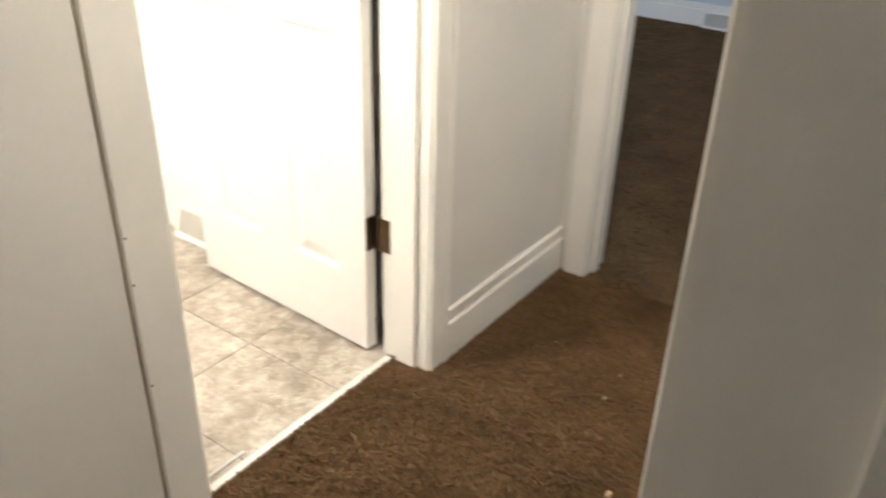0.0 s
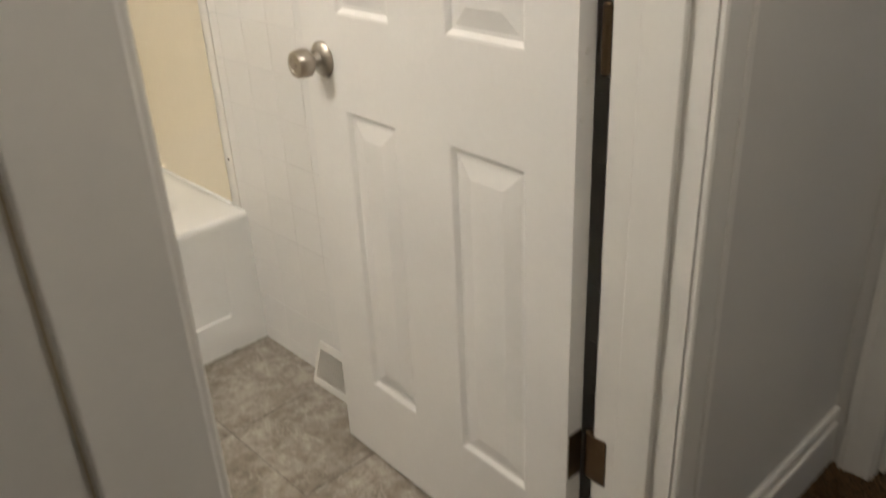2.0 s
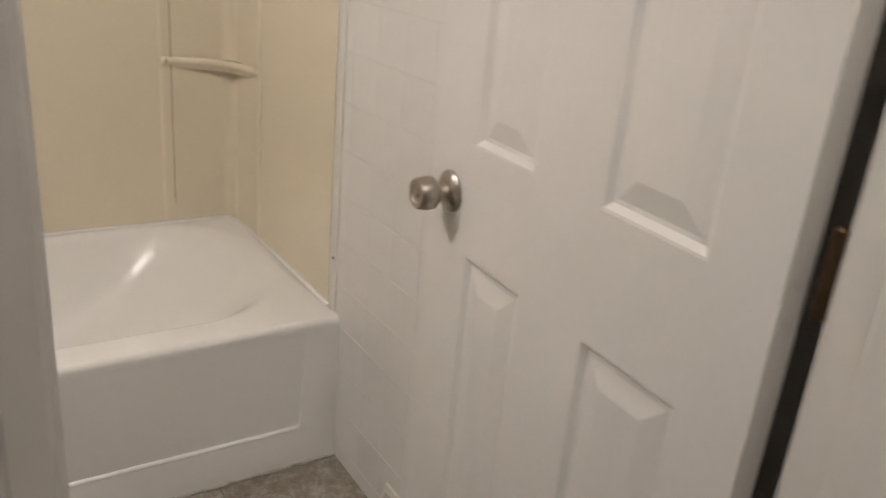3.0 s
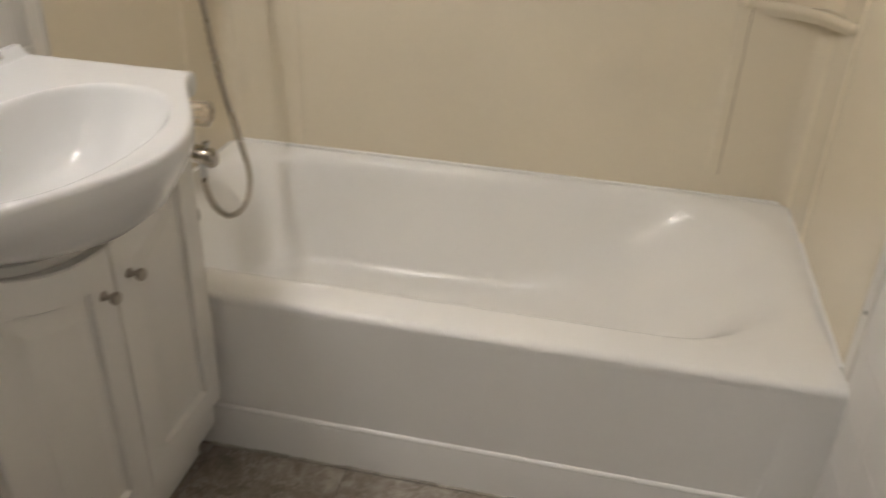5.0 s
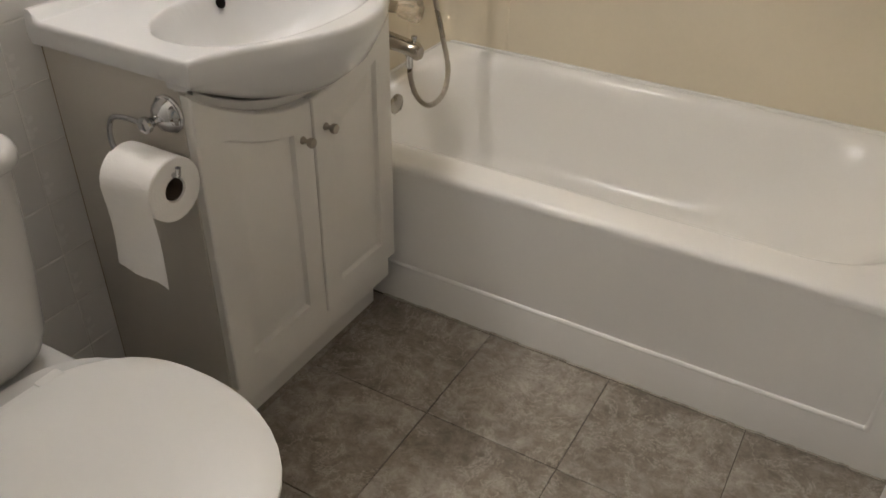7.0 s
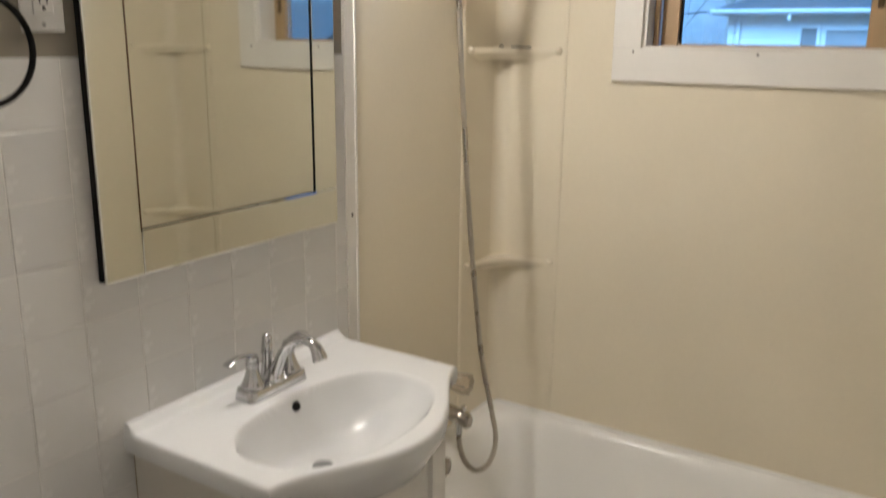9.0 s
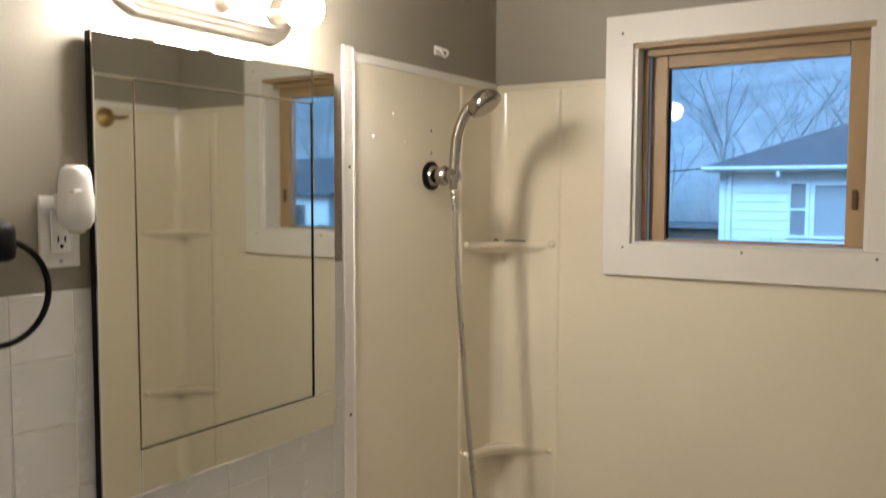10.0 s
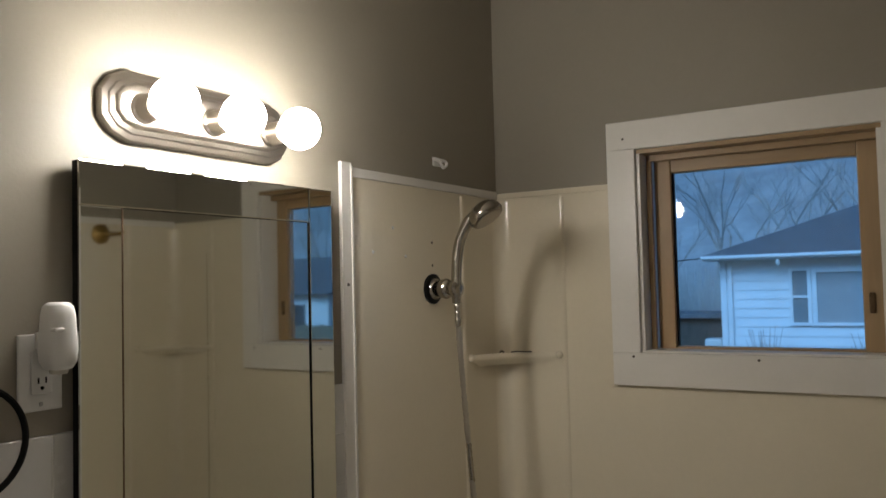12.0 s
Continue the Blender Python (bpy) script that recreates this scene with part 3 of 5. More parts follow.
def window():
    a, b, c, d = WIN
    g = group_of("window_1", ((a + b) / 2, WY, c), "small pine window with wide white casing above the tub", "window", kind="structure")
    w = 0.078
    y0, y1 = WY - 0.026, WY - 0.0078
    part("side_casing", boxes((a - w, a, y0, y1, c, d), bevel=0.0012), WHITE, g, "white painted casing board")
    part("side_casing", boxes((b, b + w, y0, y1, c, d), bevel=0.0012), WHITE, g)
    part("head_casing", boxes((a - w, b + w, y0, y1, d + 0.0002, d + w), bevel=0.0015), WHITE, g)
    part("window_sill", boxes((a - w, b + w, y0 - 0.0006, y1, c - 0.088, c - 0.0002), bevel=0.002), WHITE, g)
    for x, z in ((a - 0.03, d + 0.03), (b + 0.03, d + 0.03), (a - 0.02, c - 0.01), (b + 0.02, c - 0.015), (0.74, c - 0.012)):
        bm = bmesh.new()
        lathe(bm, (x, y0 - 0.001, z), (0, -1, 0), [(0, 0.0035), (0.0015, 0.003), (0.002, 0.001)], 8)
        part("nail", bm, SCREW, g, "dark nail head")
    # lining boards and tracks
    part("lining", boxes((a + 0.0005, a + 0.010, y1 - 0.006, WY + 0.148, c, d - 0.012)), WHITE, g)
    part("lining", boxes((b - 0.012, b - 0.0005, y1 - 0.006, WY + 0.148, c, d - 0.012)), WHITE, g)
    part("head_lining", boxes((a + 0.0005, b - 0.0005, y1 - 0.006, WY + 0.148, d - 0.012, d - 0.0005)), PINE_H, g, "pine head lining")
    part("stool", boxes((a + 0.0125, b - 0.0125, y1 - 0.012, WY + 0.148, c + 0.0005, c + 0.006)), WHITE, g)
    part("track", boxes((a + 0.0125, a + 0.026, WY + 0.03, WY + 0.045, c + 0.006, d - 0.012), bevel=0.002), PINE, g, "pine sash track")
    part("track", boxes((a + 0.0125, b - 0.0125, WY + 0.03, WY + 0.045, d - 0.030, d - 0.0125), bevel=0.002), PINE_H, g, "pine sash track")
    ys0, ys1 = WY + 0.062, WY + 0.10
    part("sash_stile", boxes((a + 0.024, a + 0.070, ys0, ys1, c + 0.006, d - 0.02), bevel=0.003), PINE, g, "pine sash stile")
    part("sash_stile", boxes((b - 0.062, b - 0.0125, ys0, ys1, c + 0.006, d - 0.02), bevel=0.003), PINE, g, "pine sash stile")
    part("sash_rail", boxes((a + 0.0705, b - 0.0625, ys0 + 0.001, ys1, d - 0.062, d - 0.02), bevel=0.003), PINE_H, g, "pine sash rail")
    part("sash_rail", boxes((a + 0.0705, b - 0.0625, ys0 + 0.001, ys1, c + 0.0062, c + 0.012), bevel=0.001), PINE_H, g, "pine sash rail")
    part("gasket", boxes((a + 0.0705, a + 0.076, ys0 + 0.012, ys0 + 0.02, c + 0.012, d - 0.062)), BLACK, g, "black glazing gasket")
    pane = part("pane", boxes((a + 0.0705, b - 0.0625, ys0 + 0.018, ys0 + 0.022, c + 0.0125, d - 0.0625)), GLASS, g, "clear window pane")
    pane.visible_shadow = False
    part("sash_lock", boxes((b - 0.048, b - 0.034, ys0 - 0.006, ys0, c + 0.10, c + 0.15), bevel=0.003), BRONZE, g, "small bronze sash latch")
    return g


window()

bm = bmesh.new()
tube(bm, [(0.070, WY - 0.062, 1.515), (0.085, WY - 0.052, 1.516), (0.105, WY - 0.042, 1.515), (0.122, WY - 0.034, 1.5148)], 0.0019, 8, 5)
tagged(part("hair_pin", bm, SCREW, smooth=True), "thin dark pin lying on the corner shelf", "hair pin")
bm = bmesh.new()
tube(bm, [(0.046, WY - 0.088, 1.515), (0.050, WY - 0.083, 1.519), (0.055, WY - 0.079, 1.515)], 0.0024, 8, 5)
tagged(part("drain_clip", bm, SCREW, smooth=True), "small dark clip lying on the corner shelf", "clip")

# ---- bathroom: shower and tub fittings ----


def shower():
    g = group_of("hand_shower", (0.007, 1.969, 1.70), "chrome hand shower on a wall bracket with a steel hose", "shower")
    bm = bmesh.new()
    lathe(bm, (0.007, 1.995, 1.702), (0.963, -0.27, 0), [(0.004, 0.030), (0.010, 0.030), (0.017, 0.026), (0.024, 0.020), (0.034, 0.020), (0.044, 0.024), (0.058, 0.026), (0.066, 0.023), (0.072, 0.017), (0.080, 0.017), (0.086, 0.021), (0.100, 0.022), (0.106, 0.016), (0.108, 0.006)], 28)
    br = part("bracket", bm, WORN, g, smooth=True)
    # near-black ring between the wall and the bracket
    bm = bmesh.new()
    lathe(bm, (0.007, 1.995, 1.702), (1, 0, 0), [(0, 0.038), (0.008, 0.039), (0.012, 0.034), (0.0125, 0.026)], 28)
    part("gasket", bm, BLACK, br, "black ring around the bracket foot", smooth=True, angle=50)
    bm = bmesh.new()
    tube(bm, [(0.098, 1.969, 1.665), (0.099, 1.969, 1.70), (0.101, 1.970, 1.76), (0.109, 1.972, 1.815), (0.130, 1.976, 1.862), (0.150, 1.98, 1.882)], 0.013, 14, 8, radii=lambda f: 0.0105 + 0.0035 * math.sin(f * 3.1) + (0.005 * max(0, f - 0.7) / 0.3))
    part("handle", bm, WORN, g, smooth=True)
    bm = bmesh.new()
    lathe(bm, (0.168, 1.983, 1.900), (0.58, 0.05, -0.80), [(-0.012, 0.010), (-0.006, 0.026), (0.004, 0.039), (0.014, 0.045), (0.026, 0.046), (0.032, 0.043), (0.033, 0.02)], 28)
    hd = part("shower_head", bm, WORN, g, smooth=True)
    bm = bmesh.new()
    o, ax = Vector((0.168, 1.983, 1.900)), Vector((0.58, 0.05, -0.80)).normalized()
    lathe(bm, o + ax * 0.0332, ax, [(0, 0.037), (0.002, 0.036), (0.003, 0.012)], 24)
    part("spray_face", bm, NICKEL, hd, "grey spray face", smooth=True)
    bm = bmesh.new()
    pts = [(0.098, 1.969, 1.668), (0.104, 1.970, 1.55), (0.120, 1.973, 1.32), (0.143, 1.98, 1.02), (0.172, 1.994, 0.72), (0.200, 2.006, 0.56), (0.216, 2.013, 0.46), (0.202, 2.008, 0.385), (0.166, 1.996, 0.352), (0.132, 1.988, 0.375), (0.115, 1.986, 0.425), (0.113, 1.985, 0.462)]
    tube(bm, pts, 0.007, 9, 34, radii=lambda f: 0.0060 + 0.0018 * (int(f * 374) % 2))
    part("hose", bm, HOSE, g, "flexible ribbed steel hose", smooth=True, angle=70)
    return g


def tub_filler():
    g = group_of("tub_spout", (0.007, 1.985, 0.53), "chrome tub spout with a hose diverter", "tub spout")
    bm = bmesh.new()
    prof = []
    for f, hw, hh, dz in ((-0.01, 0.026, 0.026, 0.0), (0.02, 0.025, 0.024, -0.001), (0.06, 0.023, 0.021, -0.004), (0.10, 0.022, 0.021, -0.010), (0.122, 0.021, 0.024, -0.016), (0.132, 0.014, 0.016, -0.018)):
        prof.append([Vector((0.0172 + f, 1.985 + hw * 1.08 * math.cos(a), 0.519 + dz + hh * math.sin(a))) for a in [2 * math.pi * k / 20 for k in range(20)]])
    loft(bm, prof)
    part("spout", bm, WORN, g, smooth=True)
    bm = bmesh.new()
    lathe(bm, (0.128, 1.985, 0.517), (0, 0, 1), [(0, 0.005), (0.018, 0.005), (0.02, 0.008), (0.027, 0.008), (0.029, 0.003)], 14)
    part("diverter_knob", bm, CHROME, g, smooth=True)
    bm = bmesh.new()
    lathe(bm, (0.113, 1.985, 0.495), (0, 0, -1), [(0, 0.011), (0.012, 0.011), (0.014, 0.0095), (0.04, 0.0095), (0.043, 0.007)], 14)
    part("hose_nut", bm, CHROME, g, smooth=True)
    v = group_of("tub_valve", (0.007, 1.985, 0.611), "clear acrylic tub valve knob on a chrome flange", "valve")
    bm = bmesh.new()
    lathe(bm, (0.0172, 1.985, 0.611), (1, 0, 0), [(-0.01, 0.042), (0.004, 0.043), (0.014, 0.032), (0.026, 0.018), (0.066, 0.015)], 28)
    part("flange", bm, WORN, v, smooth=True)
    bm = bmesh.new()
    rows = []
    for f, r in ((0.064, 0.015), (0.072, 0.022), (0.095, 0.027), (0.118, 0.030), (0.126, 0.027), (0.129, 0.012)):
        rows.append([Vector((0.0172 + f, 1.985 + r * (1 + 0.09 * math.cos(8 * a)) * math.cos(a), 0.611 + r * (1 + 0.09 * math.cos(8 * a)) * math.sin(a))) for a in [2 * math.pi * k / 48 for k in range(48)]])
    loft(bm, rows)
    part("knob", bm, ACRYLIC, v, "clear fluted acrylic knob", smooth=True)


shower()
tub_filler()

# ---- bathroom: vanity ----


def vanity():
    g = group_of("vanity_cabinet", (0.17, 1.295, 0), "white two-door bathroom vanity cabinet beside the tub", "cabinet")
    y0, y1, xf = 1.012, 1.566, 0.312
    part("side_panel", boxes((0.002, xf, y0, y0 + 0.015, 0.0, 0.80), bevel=0.001), VAN_SHADED, g, "white laminate side panel with shade in its colour")
    part("side_panel", boxes((0.002, xf - 0.002, y1 - 0.015, y1, 0.183, 0.80), bevel=0.001), VAN, g)
    part("bottom_panel", boxes((0.002, 0.2625, y0 + 0.0155, y1 - 0.0155, 0.0855, 0.10)), VAN, g)
    part("back_panel", boxes((0.002, 0.006, y0 + 0.0155, y1 - 0.0155, 0.1005, 0.80)), VAN, g)
    part("plinth", boxes((0.002, 0.262, y0 + 0.0155, y1 - 0.001, 0.0, 0.0845)), VAN, g)
    part("lower_rail", boxes((0.263, xf - 0.001, y0 + 0.0155, y1 - 0.001, 0.1005, 0.182), bevel=0.002), VAN, g)
    # surface strip painting the dark of the gap at the wall
    part("wall_gap_strip", boxes((0.0060, 0.0095, y0 - 0.0008, y0, 0.0, 0.798)), GAP_SHADE, g, "dark strip drawn for the shaded gap along the tiled wall")

    def ztop(y):
        f = (y - 1.298) / 0.285
        return 0.781 - 0.110 * max(0.0, math.cos(max(-1, min(1, f)) * math.pi / 2)) ** 0.9
    # curved top rail of the front frame, showing above the doors
    bm = bmesh.new()
    rows = []
    for k in range(33):
        y = y0 + 0.0155 + (y1 - y0 - 0.031) * k / 32
        zt = min(0.797, ztop(y) + 0.016)
        rows.append([Vector((xf - 0.012, y, zt - 0.07)), Vector((xf - 0.0005, y, zt - 0.07)), Vector((xf - 0.0005, y, zt - 0.002)), Vector((xf - 0.0025, y, zt)), Vector((xf - 0.012, y, zt))])
    loft(bm, rows)
    part("top_rail", bm, VAN, g, smooth=True, angle=30)
    for a, b, ky in ((y0 + 0.002, 1.2965, 1.265), (1.2995, y1 - 0.002, 1.335)):
        n = 12

        def ring(d, dep, back=False):
            ya, yb = a + d, b - d
            pts = [Vector((xf + 0.0205 + dep, ya, 0.174 + d)), Vector((xf + 0.0205 + dep, yb, 0.174 + d))]
            for k in range(n + 1):
                y = yb + (ya - yb) * k / n
                zt = ztop(y) - d if not back else ztop(y)
                if d > 0.02:
                    zt = min(zt, 0.70 - 0.045 * math.cos((y - 1.298) / 0.285 * math.pi / 2) - (d - 0.05))
                pts.append(Vector((xf + 0.0205 + dep, y, zt)))
            return pts
        bm = bmesh.new()
        loft(bm, [ring(0, -0.0195), ring(0, -0.003), ring(0.003, 0.0), ring(0.054, 0.0), ring(0.059, -0.009), ring(0.066, -0.009), ring(0.086, -0.002), ring(0.090, -0.001)])
        d = part("door", bm, VAN, g, smooth=True, angle=25)
        bm = bmesh.new()
        lathe(bm, (xf + 0.0206, ky, 0.602), (1, 0, 0), [(0, 0.008), (0.003, 0.0075), (0.006, 0.0045), (0.013, 0.0045), (0.016, 0.009), (0.022, 0.0105), (0.026, 0.009), (0.028, 0.003)], 18)
        part("knob", bm, NICKEL, d, "small brushed metal knob", smooth=True)
    return g


vanity()


def basin_top():
    g = group_of("sink_top", (0.2, 1.295, 0.80), "white porcelain vanity sink top with a bowed front", "sink")
    ya, yb, zt = 0.998, 1.586, 0.848
    nu, nv = 168, 116

    def xf(y):
        f = max(-1, min(1, (y - 1.283) / 0.292))
        bow = 0.5 + 0.5 * math.cos(f * math.pi)
        return 0.346 + 0.119 * bow ** (0.85 if f < 0 else 0.68) - 0.010 * (y - 1.297) / 0.3

    def height(x, y):
        z = zt
        a = 0.152 if x > 0.272 else 0.125
        r = (abs((x - 0.272) / a) ** 2.3 + abs((y - 1.268) / 0.220) ** 2.3) ** (1 / 2.3)
        # a bowl with a steep back, a long gentle front and a rolled lip
        back_f, end_f = max(0.0, min(1.0, (0.305 - x) / 0.13)), max(0.0, min(1.0, (1.27 - y) / 0.20))
        steep = 2.4 + 3.8 * back_f * back_f * (3 - 2 * back_f) + 1.4 * end_f * end_f * (3 - 2 * end_f)
        bowl = 0.118 * (1 - r ** steep) + 0.0022
        k = 0.008
        z -= max(0.0, bowl) if bowl > k else (k * ((bowl + k) / (2 * k)) ** 2 if bowl > -k else 0.0)
        back = max(0.0, (0.040 - x) / 0.022)
        z += 0.016 * min(1, back) ** 1.5
        return z
    bm = bmesh.new()
    grid = []
    for i in range(nu + 1):
        y = ya + (yb - ya) * i / nu
        fr = xf(y)
        grid.append([bm.verts.new((0.001 + (fr - 0.001) * j / nv, y, height(0.001 + (fr - 0.001) * j / nv, y))) for j in range(nv + 1)])
    for i in range(nu):
        for j in range(nv):
            bm.faces.new((grid[i][j], grid[i + 1][j], grid[i + 1][j + 1], grid[i][j + 1]))
    rim = [grid[0][j] for j in range(nv + 1)] + [grid[i][nv] for i in range(1, nu + 1)] + [grid[nu][j] for j in range(nv - 1, -1, -1)]
    prev = rim
    for k, (out, dz) in enumerate(((0.004, -0.003), (0.006, -0.009), (0.006, -0.026), (0.003, -0.040), (-0.008, -0.062), (-0.024, -0.096), (-0.050, -0.122), (-0.085, -0.139), (-0.14, -0.148))):
        cur = []
        for v in rim:
            x, y, z = v.co
            belly = max(0.0, xf(y) - 0.352) / 0.113 if x > 0.3 else 0.0
            nx = 1.0 if x >= xf(y) - 1e-5 else 0.0
            ny = -1.0 if y <= ya + 1e-5 else (1.0 if y >= yb - 1e-5 else 0.0)
            if out < 0:
                dx = out * nx * (0.25 + belly)
                dy = 0.0 if not ny else -0.006 * ny
                cur.append(bm.verts.new((x + dx, y + dy, zt - 0.040 + (dz + 0.040) * belly ** 0.60)))
            else:
                cur.append(bm.verts.new((x + out * nx, y + out * ny * 0.7, min(z, zt) + dz)))
        for a, b, c, d in zip(prev, prev[1:], cur[1:], cur):
            if len({a, b, c, d}) == 4:
                bm.faces.new((a, b, c, d))
        prev = cur
    part("basin", bm, PORC, g, smooth=True, angle=75)
    bm = bmesh.new()
    lathe(bm, (0.1515, 1.285, height(0.1515, 1.285) - 0.0006), (0.93, 0, 0.36), [(0, 0.0105), (0.003, 0.0105), (0.0034, 0.008)], 18)
    part("overflow_hole", bm, DARK, g, "dark overflow hole", smooth=True)
    bm = bmesh.new()
    lathe(bm, (0.238, 1.262, height(0.238, 1.262) - 0.0012), (0, 0, 1), [(0, 0.021), (0.003, 0.020), (0.005, 0.014)], 20)
    part("drain", bm, CHROME, g, "chrome drain", smooth=True)
    return g


basin_top()


def faucet():
    g = group_of("faucet", (0.092, 1.282, 0.848), "chrome two-handle sink faucet with a curved spout", "faucet")
    cx, cy, z = 0.092, 1.282, 0.848
    bm = bmesh.new()
    loft(bm, [rrect(cx, cy, hx, hy, r, z + dz, 5) for hx, hy, r, dz in ((0.0290, 0.0825, 0.017, 0), (0.0285, 0.0820, 0.017, 0.003), (0.0262, 0.0795, 0.016, 0.019), (0.0250, 0.0783, 0.015, 0.0215), (0.0225, 0.076, 0.014, 0.0225))])
    part("base", bm, CHROME, g, smooth=True, angle=40)
    for s in (-1, 1):
        bm = bmesh.new()
        lathe(bm, (cx, cy + 0.051 * s, z + 0.022), (0, 0, 1), [(0, 0.0235), (0.003, 0.0245), (0.006, 0.0235), (0.009, 0.0215), (0.018, 0.0175), (0.030, 0.0135), (0.040, 0.0115), (0.043, 0.0115), (0.044, 0.0135), (0.049, 0.0138), (0.050, 0.0118), (0.053, 0.0118), (0.054, 0.0130), (0.060, 0.0125), (0.065, 0.009), (0.067, 0.003)], 22)
        hb = part("handle_base", bm, CHROME, g, smooth=True, angle=55)
        bm = bmesh.new()
        rows = []
        for f in range(11):
            t = f / 10
            p = Vector((cx - 0.006 * t, cy + s * (0.051 - 0.004 + 0.064 * t), z + 0.083 + 0.012 * math.sin(t * 2.0) - 0.010 * t * t))
            w, h = 0.0078 + 0.0035 * t * t - 0.0015 * math.sin(t * 3.1), 0.0050 * (1 - 0.55 * t)
            rows.append([p + Vector((w * math.cos(a), 0, h * math.sin(a))) for a in [2 * math.pi * k / 12 for k in range(12)]])
        loft(bm, rows)
        part("lever", bm, CHROME, hb, smooth=True)
    bm = bmesh.new()
    lathe(bm, (cx + 0.006, cy, z + 0.0215), (0, 0, 1), [(0, 0.0215), (0.003, 0.0225), (0.006, 0.0215), (0.010, 0.0185), (0.016, 0.0155), (0.024, 0.0125)], 22, cap1=False)
    part("spout_base", bm, CHROME, g, smooth=True, angle=55)
    bm = bmesh.new()
    tube(bm, [(cx + 0.008, cy, z + 0.030), (cx + 0.018, cy, z + 0.052), (cx + 0.034, cy, z + 0.082), (cx + 0.056, cy, z + 0.108), (cx + 0.082, cy, z + 0.122), (cx + 0.106, cy, z + 0.121), (cx + 0.121, cy, z + 0.110), (cx + 0.128, cy, z + 0.095)], 0.011, 16, 8, radii=lambda f: 0.0145 - 0.0055 * min(1, f / 0.4) + 0.0055 * max(0, f - 0.70) / 0.30)
    sp = part("spout", bm, CHROME, g, smooth=True)
    bm = bmesh.new()
    lathe(bm, (cx + 0.1278, cy, z + 0.0955), (0.42, 0, -0.9), [(0, 0.0140), (0.003, 0.0148), (0.007, 0.0146), (0.008, 0.011), (0.004, 0.010)], 18)
    part("outlet", bm, CHROME, sp, smooth=True, angle=50)
    bm = bmesh.new()
    lathe(bm, (cx - 0.012, cy, z + 0.022), (0.04, 0, 1), [(0, 0.015), (0.004, 0.0135), (0.020, 0.0115), (0.048, 0.0098), (0.051, 0.0098), (0.052, 0.0122), (0.057, 0.0122), (0.058, 0.0085), (0.062, 0.0085), (0.063, 0.0112), (0.074, 0.0105), (0.076, 0.0085), (0.078, 0.0102), (0.088, 0.0098), (0.092, 0.006), (0.093, 0.002)], 18)
    part("lift_rod", bm, CHROME, g, smooth=True, angle=55)


faucet()


def paper_holder():
    g = group_of("paper_holder", (0.303, 1.011, 0.745), "chrome wall-mounted toilet paper holder on the vanity side", "paper holder")
    bm = bmesh.new()
    lathe(bm, (0.287, 1.0115, 0.745), (0, -1, 0), [(0, 0.031), (0.004, 0.0315), (0.006, 0.029), (0.008, 0.0295), (0.010, 0.0275), (0.017, 0.0245), (0.022, 0.018), (0.026, 0.011), (0.031, 0.008), (0.040, 0.008), (0.046, 0.013), (0.054, 0.013), (0.058, 0.008)], 26)
    part("rosette", bm, CHROME, g, smooth=True)
    bm = bmesh.new()
    tube(bm, [(0.287, 0.962, 0.745), (0.250, 0.962, 0.747), (0.215, 0.962, 0.740), (0.201, 0.961, 0.715), (0.203, 0.960, 0.688), (0.220, 0.958, 0.675), (0.27, 0.958, 0.674), (0.335, 0.958, 0.674), (0.343, 0.958, 0.681), (0.345, 0.958, 0.690)], 0.0045, 10, 8)
    part("arm", bm, CHROME, g, smooth=True)
    r = group_of("toilet_roll", (0.268, 0.962, 0.61), "half-used white toilet paper roll with a hanging sheet", "toilet paper")
    c = Vector((0.226, 0.957, 0.648))
    bm = bmesh.new()
    n = 40
    loops = []
    for x, ra in ((0.004, 0.0195), (0.0, 0.021), (0.0, 0.051), (0.002, 0.053), (0.104, 0.053), (0.106, 0.051), (0.106, 0.021), (0.102, 0.0195), (0.004, 0.0195)):
        loops.append([c + Vector((x, ra * math.cos(2 * math.pi * k / n), ra * math.sin(2 * math.pi * k / n))) for k in range(n)])
    loft(bm, loops, False, False)
    part("roll", bm, PAPER, r, smooth=True, angle=40)
    bm = bmesh.new()
    lathe(bm, c + Vector((0.004, 0, 0)), (1, 0, 0), [(0, 0.0188), (0.098, 0.0188)], 24, False, False)
    part("core", bm, CARD, r, "brown cardboard core")
    bm = bmesh.new()
    loops = []
    for k in range(15):
        f = k / 14
        if k < 5:
            a = radians(115 + 65 * k / 4)
            y, z = c.y + 0.0545 * math.cos(a), c.z + 0.0545 * math.sin(a)
        else:
            h = (k - 4) / 10
            y, z = c.y - 0.0545 + 0.004 * math.sin(h * 3), c.z - 0.152 * h
        row = []
        for j in range(9):
            q = j / 8
            zz = z - (0.014 * (q - 0.5) * max(0, (k - 8) / 6) + (0.002 * math.sin(j * 5.0) if k == 14 else 0))
            row.append(Vector((c.x + 0.001 + 0.104 * q - 0.006 * f * (1 - q) + 0.004 * max(0, f - 0.4), y + 0.0025 * math.sin(q * 6 + f * 3) * f, zz)))
        loops.append(row)
    loft(bm, loops, False, False, closed=False)
    part("hanging_sheet", bm, PAPER, r, smooth=True)


paper_holder()


